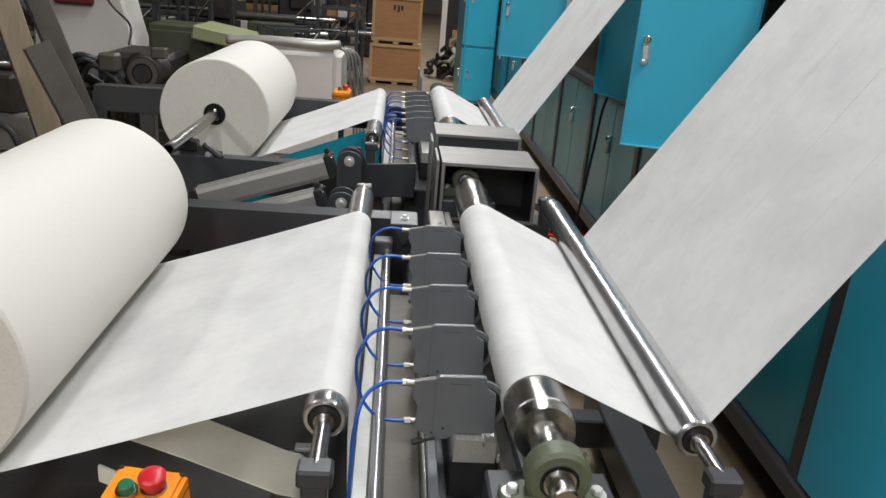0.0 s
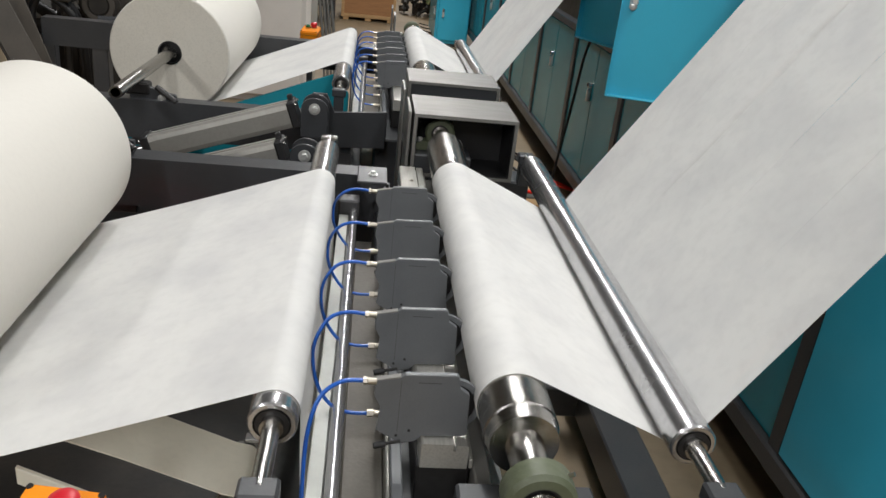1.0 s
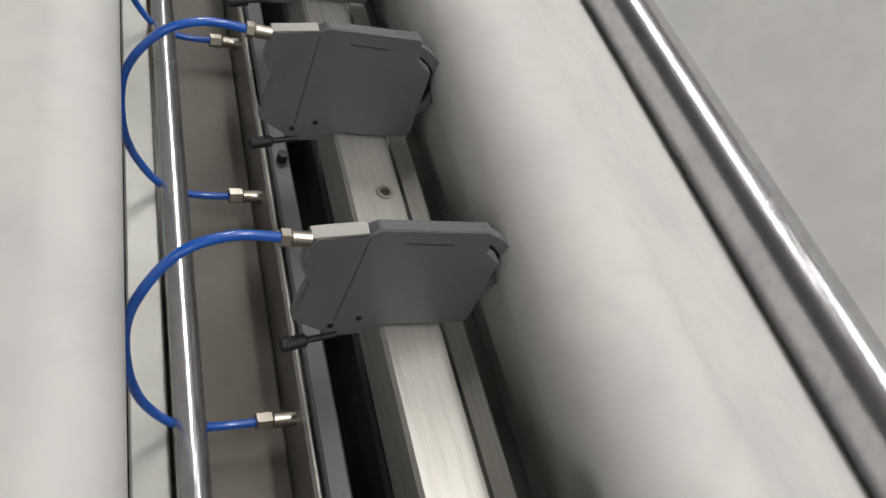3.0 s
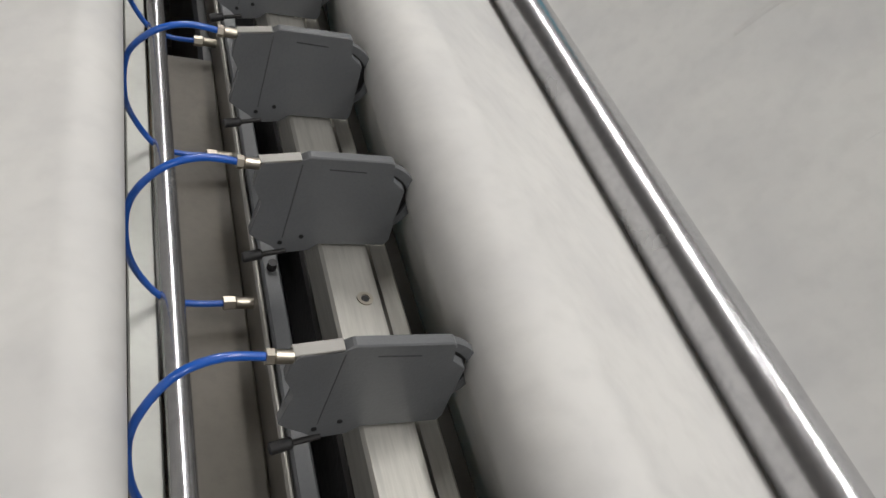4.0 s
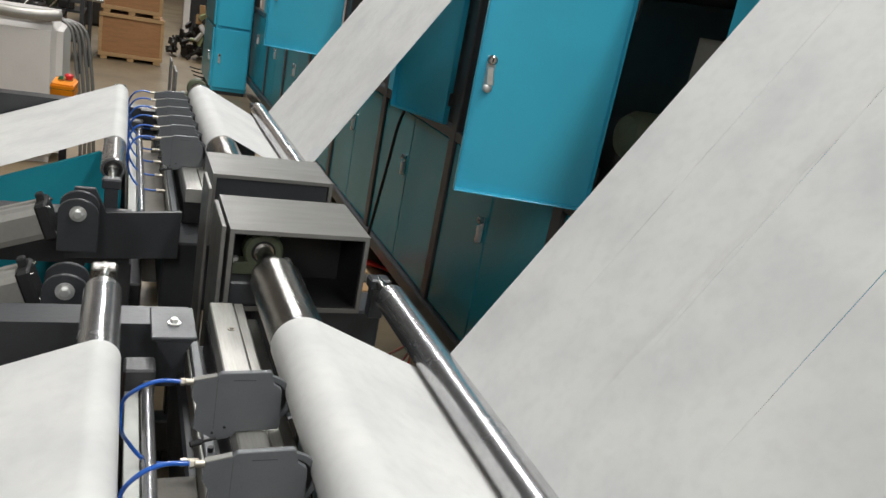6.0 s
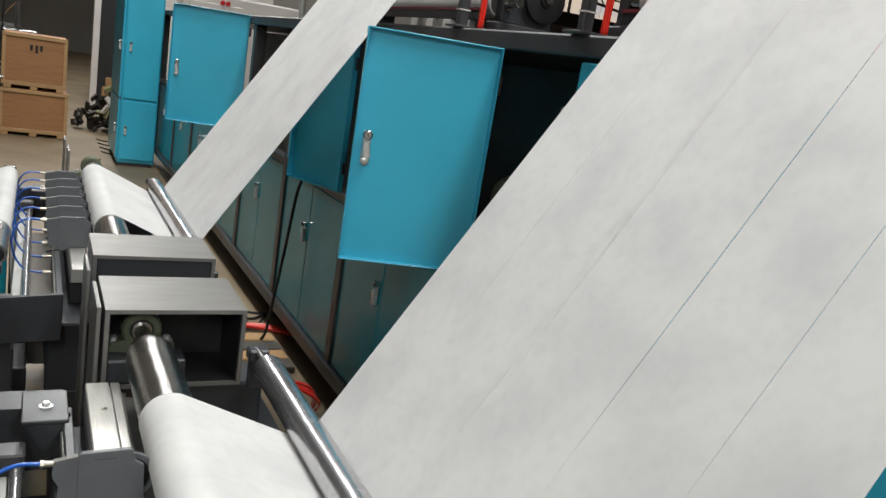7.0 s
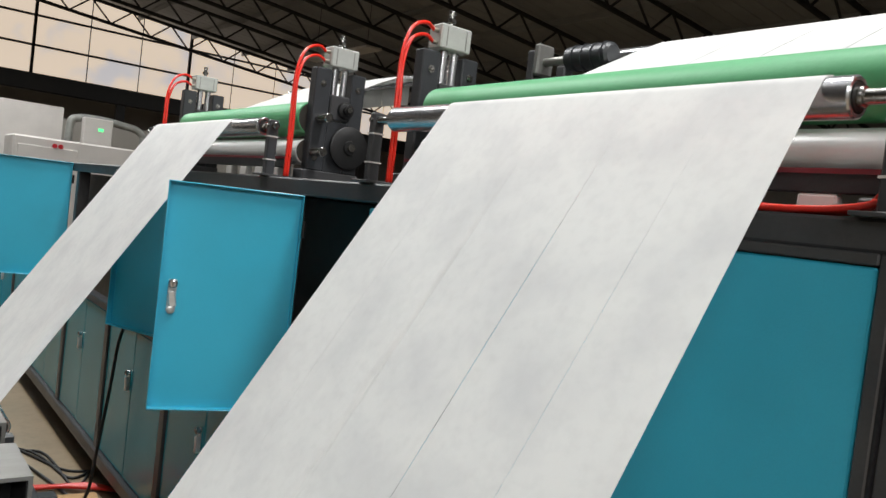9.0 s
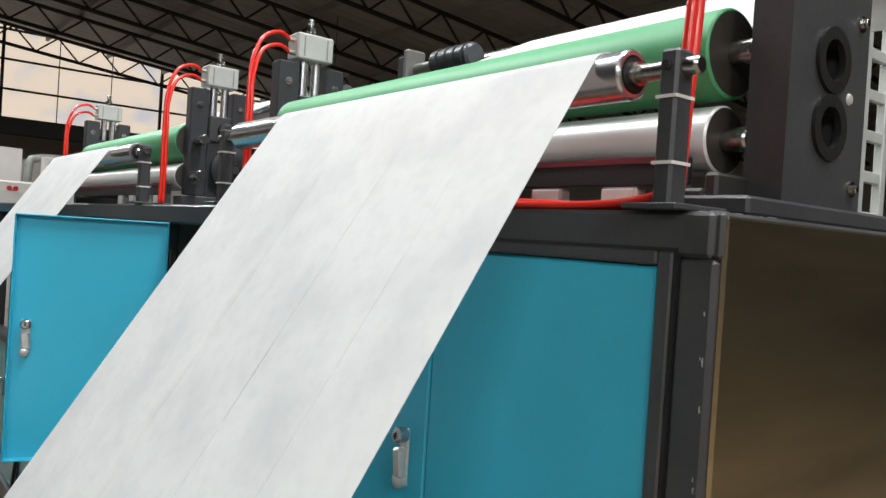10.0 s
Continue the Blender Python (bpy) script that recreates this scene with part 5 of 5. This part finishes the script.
def crate(x0, x1, y0, y1, z0, z1):
    t = thing("wooden_crate", ((x0 + x1) / 2, (y0 + y1) / 2, z0), "tan plywood crate with pine battens", "crate", "stacked crates")
    part("box", B(x0 + 0.012, x1 - 0.012, y0 + 0.012, y1 - 0.012, z0 + 0.03, z1 - 0.002, 0.003), WOOD, t)
    for z in (z0 + 0.03, z1 - 0.035):
        part("batten", B(x0, x1, y0 - 0.004, y0 + 0.011, z, z + 0.035, 0.003), WOODP, t)
    for x in (x0, x1 - 0.03):
        part("batten", B(x, x + 0.03, y0 - 0.003, y0 + 0.0105, z0 + 0.066, z1 - 0.036, 0.003), WOODP, t)
    for x in (x0 + 0.02, (x0 + x1) / 2 - 0.03, x1 - 0.08):
        part("skid", B(x, x + 0.06, y0, y1, z0, z0 + 0.03, 0.003), WOODP, t)
    for k, x in enumerate((0.42, 0.5, 0.57)):
        xx = x0 + (x1 - x0) * x
        if z0 > 0.2:
            part("stencil_mark", B(xx, xx + 0.022, y0 + 0.0095, y0 + 0.0118, z1 - 0.14 - 0.02 * (k % 2), z1 - 0.09), BLACK, t)


crate(-0.25, 0.31, 8.7, 9.2, 0.0, 0.42)
crate(-0.24, 0.285, 8.72, 9.18, 0.421, 0.91)


def bale():
    t = thing("paper_bale", (-0.6, 5.2, 0), "white paper bale with a grey film fold on its top", "bale")
    part("body", B(-0.95, -0.285, 4.85, 5.5, 0.0, 0.69, 0.05, seg=3), WHITEBOX, t)
    part("top_film", sweep([(-0.95, 4.86, 0.70), (-0.7, 4.85, 0.715), (-0.45, 4.85, 0.705), (-0.30, 4.9, 0.715)], 0.028, 10), CYL_ALU, t)
    for k in range(4):
        part("film_strip", sweep([(-0.31 + 0.016 * k, 4.9, 0.70), (-0.25 + 0.02 * k, 4.88, 0.66), (-0.225 + 0.022 * k, 4.87, 0.5), (-0.20 + 0.02 * k, 4.86, 0.30), (-0.19 + 0.02 * k, 4.86, 0.05)], 0.008, 8), HOUSE, t)


bale()


def leaning_board(x0, y0, x1, z1, width, thick, m, label):
    """A board whose foot stands at (x0, y0) and whose head leans to x1 at height z1."""
    t = thing("leaning_board", (x0, y0, 0), label, "board", "leaning boards")
    ln = math.hypot(x1 - x0, z1)
    r = Matrix.Translation((x0, y0, 0)) @ Matrix.Rotation(math.atan2(x1 - x0, z1), 4, "Y") @ Matrix.Rotation(radians(-65), 4, "Z")
    part("board", B(-thick / 2, thick / 2, -width / 2, width / 2, 0.0, ln, 0.004, m=r), m, t)
    part("edge_strip", B(-thick / 2 - 0.002, thick / 2 + 0.002, -width / 2 - 0.006, -width / 2, 0.0, ln, 0.002, m=r), BROWN, t)


leaning_board(-1.27, 3.4, -1.55, 1.1, 0.10, 0.03, BOARD, "long tan board leaning in the corner")
leaning_board(-1.15, 3.6, -1.56, 1.2, 0.09, 0.03, PANEL, "grey-brown sheet-metal panel leaning beside the boards")
leaning_board(-0.95, 3.2, -1.31, 0.785, 0.095, 0.02, PANEL, "short grey-brown frame panel leaning against the boards")


def old_machine():
    t = thing("old_machine", (-1.6, 5.3, 0), "oily dark workshop machine with motor, hoses and covers", "machine")
    part("bed", B(-2.15, -1.15, 4.9, 5.6, 0.0, 0.26, 0.03), BROWN, t)
    part("column", B(-1.75, -1.35, 5.1, 5.6, 0.26, 0.55, 0.03), BROWN, t)
    part("motor", C((-1.58, 4.86, 0.36), (-1.58, 5.15, 0.36), 0.10, 28, bevel=0.02), BROWN, t)
    part("fan_cover", tube((-1.58, 4.845, 0.36), (-1.58, 4.862, 0.36), 0.085, 0.03, 28), DKSTEEL, t)
    part("gear_case", B(-2.0, -1.72, 4.95, 5.3, 0.26, 0.50, 0.05, seg=2), BROWN, t)
    part("valve_block", B(-1.86, -1.74, 4.88, 5.0, 0.36, 0.50, 0.01), HOUSE, t)
    for k in range(5):
        part("black_hose", sweep([(-2.05 + 0.03 * k, 4.9, 0.30), (-2.10 + 0.03 * k, 4.86, 0.44 + 0.02 * k), (-1.98 + 0.03 * k, 4.84, 0.52 + 0.015 * k), (-1.84, 4.86, 0.46 + 0.01 * k), (-1.72 + 0.02 * k, 4.9, 0.36)], 0.016, 8), BLACK, t)
    part("handwheel", L([(0, 0.055), (0, 0.07), (0.012, 0.07), (0.012, 0.055), (0, 0.055)], (-1.45, 4.85, 0.52), (-1.45, 4, 0.52), 24), DKSTEEL, t)
    t = thing("olive_cabinet", (-1.3, 5.8, 0), "olive steel tool cabinet with a pale green top", "cabinet")
    part("body", B(-1.62, -1.18, 5.6, 6.0, 0.0, 0.70, 0.01), OLIVE, t)
    part("door", B(-1.60, -1.20, 5.588, 5.602, 0.05, 0.66, 0.004), OLIVE, t)
    part("top", B(-1.30, -0.95, 5.45, 5.95, 0.60, 0.69, 0.01, m=Matrix.Translation((-1.1, 5.7, 0.65)) @ Matrix.Rotation(radians(9), 4, "Y") @ Matrix.Translation((1.1, -5.7, -0.65))), YELLOW, t)
    part("leg", B(-1.00, -0.96, 5.5, 5.54, 0.0, 0.60), OLIVE, t)
    t = thing("dust_sheet", (-2.2, 6.0, 0), "pale paper sheet hung over a stack behind the machines", "sheet")
    part("sheet", prism([(-2.55, 0.0), (-1.85, 0.0), (-1.80, 0.45), (-1.9, 0.85), (-2.5, 0.95)], "y", 5.95, 6.3, 0.02), WHITEBOX, t)
    part("red_cloth", B(-2.35, -2.08, 5.90, 5.95, 0.76, 0.95, 0.015), MAROON, t)
    part("cord", sweep([(-2.05, 5.9, 1.0), (-1.95, 5.85, 0.80), (-1.80, 5.8, 0.66), (-1.75, 5.6, 0.55)], 0.008, 6), BLACK, t)
    t = thing("steel_post", (-1.93, 5.4, 0), "short grey steel post on the floor", "post")
    part("post", B(-1.40, -1.35, 3.95, 4.0, 0.0, 0.50, 0.004), GREY, t)
    part("foot", B(-1.44, -1.31, 3.91, 4.04, 0.0, 0.012, 0.002), GREY, t)


old_machine()


def hose_bundle():
    """Thick black hoses looped over the old machine's front."""
    t = thing("black_hoses", (-1.65, 4.7, 0.0), "bundle of thick black rubber hoses hung over an old machine", "hoses")
    for k in range(6):
        d, e = 0.018 * k, 0.03 * math.sin(k * 2.1)
        part("hose", sweep([(-1.80 + d, 4.68 + e, 0.0), (-1.80 + d, 4.66 + e, 0.34), (-1.785 + d, 4.66 + e, 0.50 - d * 0.4), (-1.72 + d, 4.64 + e, 0.575 - d * 0.5), (-1.62 + d, 4.66 + e, 0.55 - d), (-1.53 + d * 0.6, 4.66 + e, 0.49 - d * 1.4), (-1.50 + d * 0.4, 4.68 + e, 0.36), (-1.49 + d * 0.4, 4.70 + e, 0.0)], 0.017, 10), BLACK, t)
    part("valve", B(-1.60, -1.50, 4.60, 4.70, 0.50, 0.60, 0.012), PANEL, t, "dusty valve body")
    part("valve_stem", C((-1.55, 4.66, 0.0), (-1.55, 4.66, 0.50), 0.02, 12), BROWN, t)
    m = thing("old_motor", (-1.41, 4.85, 0), "round dusty electric motor on a dark pedestal", "motor")
    part("drum", L([(0, 0), (0, 0.05), (0.008, 0.055), (0.008, 0.095), (0.02, 0.108), (0.22, 0.108), (0.22, 0)], (-1.41, 4.76, 0.48), (-1.41, 9, 0.48), 32), BROWN, m)
    part("fan_grille", tube((-1.41, 4.757, 0.48), (-1.41, 4.768, 0.48), 0.085, 0.06, 28), PANEL, m)
    part("pedestal", B(-1.52, -1.30, 4.80, 4.86, 0.0, 0.38, 0.01), BROWN, m)
    part("junction_box", B(-1.36, -1.28, 4.77, 4.84, 0.57, 0.63, 0.006), PANEL, m)


hose_bundle()


def shelf_and_clutter():
    rnd = random.Random(4)
    t = thing("tool_rack", (-0.6, 8.6, 0), "black steel rack crowded with tools and parts", "rack")
    for x, y in itertools.product((-0.83, -0.38), (8.4, 8.8)):
        part("upright", B(x - 0.015, x + 0.015, y - 0.015, y + 0.015, 0, 1.25, 0.002), FRAME, t)
    for z in (0.15, 0.40, 0.65, 0.90, 1.2):
        part("shelf", B(-0.85, -0.36, 8.38, 8.82, z, z + 0.02, 0.002), FRAME, t)
    kinds = (("box", WHITEBOX), ("tin", OLIVE), ("part", HOUSE), ("carton", WOOD), ("tool", BROWN), ("can", STEEL))
    for z in (0.17, 0.42, 0.67, 0.92):
        x = -0.81
        while x < -0.44:
            w = rnd.uniform(0.05, 0.13)
            n, m = kinds[rnd.randrange(6)]
            hh = rnd.uniform(0.06, 0.17)
            q = thing({"box": "cardboard_box", "tin": "paint_tin", "part": "spare_part", "carton": "carton", "tool": "tool_case", "can": "can"}[n], (x + w / 2, 8.5, z), "small workshop item standing on the rack", n, "things on the rack")
            if n in ("tin", "can"):
                part("side", C((x + w / 2, 8.52, z), (x + w / 2, 8.52, z + hh), w / 2, 16, bevel=0.004), m, q)
            else:
                part("case", B(x, x + w, 8.42, 8.42 + rnd.uniform(0.08, 0.2), z, z + hh, 0.006), m, q)
            x += w + rnd.uniform(0.005, 0.03)
    # dark machines along the back
    for k, (x, y, w, hh) in enumerate(((-1.6, 8.2, 0.8, 0.75), (-2.6, 8.6, 0.7, 1.0), (-3.6, 7.6, 0.9, 0.9), (-1.1, 10.2, 0.9, 1.0), (-2.9, 11.2, 1.2, 1.2), (-0.2, 11.6, 0.6, 0.9), (-4.6, 10.0, 1.2, 1.3))):
        t = thing("workshop_machine", (x, y, 0), "dark oily workshop machine in the hall behind", "machine", "workshop machines")
        part("base", B(x - w / 2, x + w / 2, y - 0.3, y + 0.3, 0, hh * 0.45, 0.03), BROWN, t)
        part("column", B(x - w * 0.35, x + w * 0.1, y - 0.2, y + 0.25, hh * 0.45, hh, 0.03), (GREY, OLIVE, BROWN)[k % 3], t)
        part("head", B(x - w * 0.2, x + w * 0.42, y - 0.25, y + 0.15, hh * 0.62, hh * 0.86, 0.03), (BROWN, GREY, HOUSE)[k % 3], t)
        part("spindle", C((x + w * 0.25, y - 0.1, hh * 0.42), (x + w * 0.25, y - 0.1, hh * 0.63), 0.05, 18), STEEL, t)
        part("rail", C((x - w / 2, y - 0.34, hh * 0.5), (x + w / 2, y - 0.34, hh * 0.53), 0.015, 10), STEEL, t)
        part("switch_box", B(x + w * 0.12, x + w * 0.26, y - 0.275, y - 0.24, hh * 0.66, hh * 0.8, 0.004), WHITEBOX, t)
    # scrap heap by the crates
    t = thing("scrap_heap", (0.48, 9.5, 0), "heap of offcuts, rags and wire by the crates", "scrap", kind="stuff")
    bm = bmesh.new()
    for k in range(150):
        a, r = rnd.uniform(0, 6.28), rnd.uniform(0, 0.32)
        z = max(0.01, 0.52 - r * 1.2) * rnd.uniform(0.1, 1.0)
        m = Matrix.Translation((0.72 + r * math.cos(a), 9.6 + r * math.sin(a) * 0.7, z)) @ Euler((rnd.uniform(0, 3), rnd.uniform(0, 3), rnd.uniform(0, 3))).to_matrix().to_4x4()
        s = rnd.uniform(0.02, 0.06)
        B(-s, s, -s * 0.6, s * 0.6, -s * 0.25, s * 0.25, 0.003, bm, m)
    part("offcuts", bm, [BROWN], t)
    for k in range(16):
        a, r = rnd.uniform(0, 6.28), rnd.uniform(0, 0.25)
        m = Matrix.Translation((0.72 + r * math.cos(a), 9.4 + r * math.sin(a) * 0.5, 0.2 + 0.35 * rnd.random())) @ Euler((rnd.uniform(0, 3), rnd.uniform(0, 3), 0)).to_matrix().to_4x4()
        part("rag", B(-0.05, 0.05, -0.03, 0.03, -0.012, 0.012, 0.006, m=m), (WHITEBOX, WOODP, YELLOW, HOUSE)[k % 4], t)
    t = thing("floor_cables", (0.65, 8.3, 0), "thin dark cables straggling over the floor", "cables")
    for k in range(4):
        part("cable", sweep([(0.58, 8.9 - 0.25 * k, 0.006), (0.66, 8.8 - 0.25 * k, 0.006), (0.74, 8.9 - 0.28 * k, 0.006), (0.84, 8.7 - 0.25 * k, 0.006)], 0.006, 6), BLACK, t)


shelf_and_clutter()


def left_clutter():
    """Dark stacks of parts, hoses and boxes along the left side behind the rolls."""
    rnd = random.Random(11)
    for k, (x, y, w, dd, hh) in enumerate(((-1.75, 3.9, 0.35, 0.4, 0.45), (-2.2, 4.3, 0.5, 0.4, 0.6), (-1.15, 4.5, 0.4, 0.3, 0.34), (-2.6, 5.2, 0.5, 0.5, 0.8), (-1.0, 6.6, 0.5, 0.4, 0.62), (-1.5, 7.0, 0.6, 0.5, 0.85), (-0.75, 7.4, 0.35, 0.4, 0.5), (-2.2, 7.2, 0.6, 0.5, 0.9), (-3.2, 6.2, 0.8, 0.6, 1.0))):
        t = thing("parts_stack", (x, y, 0), "dark pile of machine parts and boxes on a pallet", "parts", "parts stacks")
        part("pallet", B(x - w / 2, x + w / 2, y - dd / 2, y + dd / 2, 0, 0.09, 0.01), WOODP, t)
        z = 0.09
        while z < hh:
            h2 = rnd.uniform(0.07, 0.2)
            u = rnd.uniform(0.6, 0.95)
            ox = rnd.uniform(-0.04, 0.04)
            m = Matrix.Translation((x + ox, y, 0)) @ Matrix.Rotation(rnd.uniform(-0.2, 0.2), 4, "Z")
            part("case", B(-w / 2 * u, w / 2 * u, -dd / 2 * u, dd / 2 * u, z, z + h2 - 0.002, 0.012, m=m), (BROWN, DKSTEEL, OLIVE, BROWN, HOUSE)[rnd.randrange(5)], t)
            z += h2
        a = z
        part("spare_roller", C((x - w * 0.45, y, a + 0.03), (x + w * 0.45, y + 0.05, a + 0.03), 0.03, 16), (STEEL, BROWN, GREY)[k % 3], t)
        part("hose_coil", sweep([(x + 0.12 * math.cos(q * 1.05), y - dd / 2 - 0.02 + 0.02 * math.sin(q), 0.25 + 0.12 * math.sin(q * 1.05)) for q in range(9)], 0.014, 8), BLACK, t)


left_clutter()


def welded_frame(x, y, w, d, h, turn, m):
    """A standing frame of angle bars with a brace, hung with oddments."""
    t = thing("welded_frame", (x, y, 0), "dark welded angle-bar frame standing among the workshop machines", "steel frame", "welded frames")
    r = Matrix.Translation((x, y, 0)) @ Matrix.Rotation(radians(turn), 4, "Z")
    for sx, sy in itertools.product((-1, 1), repeat=2):
        part("upright", B(sx * w / 2 - 0.014, sx * w / 2 + 0.014, sy * d / 2 - 0.014, sy * d / 2 + 0.014, 0, h, 0.002, m=r), m, t)
    for z in (h * 0.35, h * 0.68, h - 0.03):
        for sy in (-1, 1):
            part("cross_bar", B(-w / 2 + 0.0145, w / 2 - 0.0145, sy * d / 2 - 0.012, sy * d / 2 + 0.012, z, z + 0.026, 0.002, m=r), m, t)
    part("brace", C(r @ Vector((-w / 2, -d / 2 - 0.02, h * 0.36)), r @ Vector((w / 2, -d / 2 - 0.02, h * 0.96)), 0.009, 8), STEEL, t)
    part("pipe", C(r @ Vector((-w * 0.7, 0, h * 0.715)), r @ Vector((w * 0.8, 0.05, h * 0.715)), 0.018, 12), (STEEL, HOUSE, BROWN)[int(x * 7) % 3], t)
    part("hung_cable", sweep([r @ Vector(p) for p in ((-w * 0.4, -d / 2 - 0.02, h), (-w * 0.3, -d / 2 - 0.05, h * 0.6), (0, -d / 2 - 0.06, h * 0.45), (w * 0.25, -d / 2 - 0.04, h * 0.62), (w * 0.3, -d / 2 - 0.03, h))], 0.008, 6), BLACK, t)
    part("drive_box", B(-w * 0.32, w * 0.1, -d * 0.3, d * 0.3, h * 0.36 + 0.027, h * 0.36 + 0.16, 0.015, m=r), BROWN, t)


for wx, wy, ww, wd, wh, wt, wm in ((-0.98, 7.6, 0.55, 0.4, 0.95, 8, TRUSS), (-0.52, 7.9, 0.40, 0.4, 0.80, -6, FRAME), (-1.9, 6.5, 0.6, 0.4, 1.05, 14, TRUSS), (-2.65, 6.9, 0.7, 0.5, 1.2, -10, FRAME), (-1.45, 6.15, 0.45, 0.3, 0.9, -18, TRUSS), (-0.45, 9.6, 0.6, 0.4, 1.25, 4, FRAME), (-1.9, 9.4, 0.9, 0.5, 1.4, 0, TRUSS), (-0.75, 6.0, 0.35, 0.3, 0.72, 22, TRUSS)):
    welded_frame(wx, wy, ww, wd, wh, wt, wm)


def far_room():
    setting("wall_partition", B(1.36, 2.30, 12.0, 12.1, 0.0, 2.1), WHITEBOX, "pale painted partition wall behind the machine", "wall")
    setting("wall_partition_2", B(2.30, 6.0, 12.6, 12.7, 0.0, 2.0), WALLM, "grimy low partition wall behind the machine", "wall")
    t = thing("doorway_frame", (1.0, 12.0, 0), "dark open doorway in the far partition", "doorway", kind="structure")
    # a solid black block stands in for the unlit space beyond
    part("opening", B(0.72, 1.34, 12.05, 12.6, 0.0, 2.1), BLACK, t)
    part("frame", B(0.66, 0.74, 11.98, 12.1, 0, 2.2, 0.004), WHITEBOX, t)
    part("frame", B(1.32, 1.359, 11.98, 12.1, 0, 2.2, 0.004), WHITEBOX, t)
    t = thing("steam_pipe", (2.6, 11.9, 0), "lagged silver pipe bending along the partition", "pipe")
    part("pipe", sweep([(2.35, 11.8, 0.0), (2.35, 11.8, 1.0), (2.35, 11.8, 1.85), (2.45, 11.8, 1.98), (2.7, 11.8, 2.0), (3.0, 11.8, 1.97), (3.25, 11.8, 1.9), (3.3, 11.8, 1.6), (3.3, 11.8, 0.0)], 0.05, 14), STRIP, t)
    t = thing("indicator_cabinet", (2.7, 11.7, 0), "white control panel with a glowing green indicator", "control panel")
    part("case", B(2.48, 2.84, 11.6, 11.75, 1.45, 2.0, 0.01), WHITEBOX, t)
    part("pedestal", B(2.6, 2.72, 11.64, 11.72, 0, 1.45), FRAME, t)
    part("indicator", B(2.66, 2.72, 11.59, 11.602, 1.84, 1.87), SCREEN, t)
    t = thing("white_enclosure", (2.1, 10.3, 0), "white enamelled machine enclosure with red switches", "enclosure")
    part("body", B(1.45, 2.75, 10.0, 10.6, 0.0, 1.60, 0.02), WHITEBOX, t)
    part("lower_door", B(1.5, 2.1, 9.985, 10.003, 0.2, 1.5, 0.006), WHITEBOX, t)
    for x in (1.86, 1.92):
        part("red_switch", C((x, 10.0, 1.52), (x, 9.97, 1.52), 0.025, 16), REDBTN, t)
    # pipes and beams along the foot of the skylight wall
    t = thing("crane_beam", (4, 24, 3.5), "dark steel crane beam along the far wall", "beam")
    part("beam", B(-14, 22, 23.8, 24.1, 3.3, 3.75, 0.02), TRUSS, t)
    for x in (-10, -2, 6, 14, 21):
        part("column", B(x - 0.12, x + 0.12, 23.85, 24.05, 0, 3.3), TRUSS, t)
    for x in (-9.0, -3.0, 4.5, 9.0, 15.0):
        t = thing("stacked_goods", (x, 21, 0), "tall shrouded stack of goods by the far wall", "goods", "stacked goods")
        part("stack", B(x - 0.9, x + 0.9, 20.4, 21.6, 0.15, 1.9, 0.06), WHITEBOX if x > 0 else OLIVE, t)
        part("pallet", B(x - 1.0, x + 1.0, 20.3, 21.7, 0.0, 0.148, 0.01), WOODP, t)


far_room()


def motions():
    """Rolls and rollers turn with the running web."""
    speed = 0.13
    for ob, r, sense in SPIN:
        turn = math.degrees(speed / r)
        step = 0.25 if turn * 0.25 < 80 else 0.1
        rows = []
        n = int(round(10.0 / step))
        for k in range(n + 1):
            t = step * k
            rows.append((t, Matrix.Translation(ob.location.copy()) @ Matrix.Rotation(radians(sense * turn * t), 4, "Y")))
        walk(ob, rows)


motions()
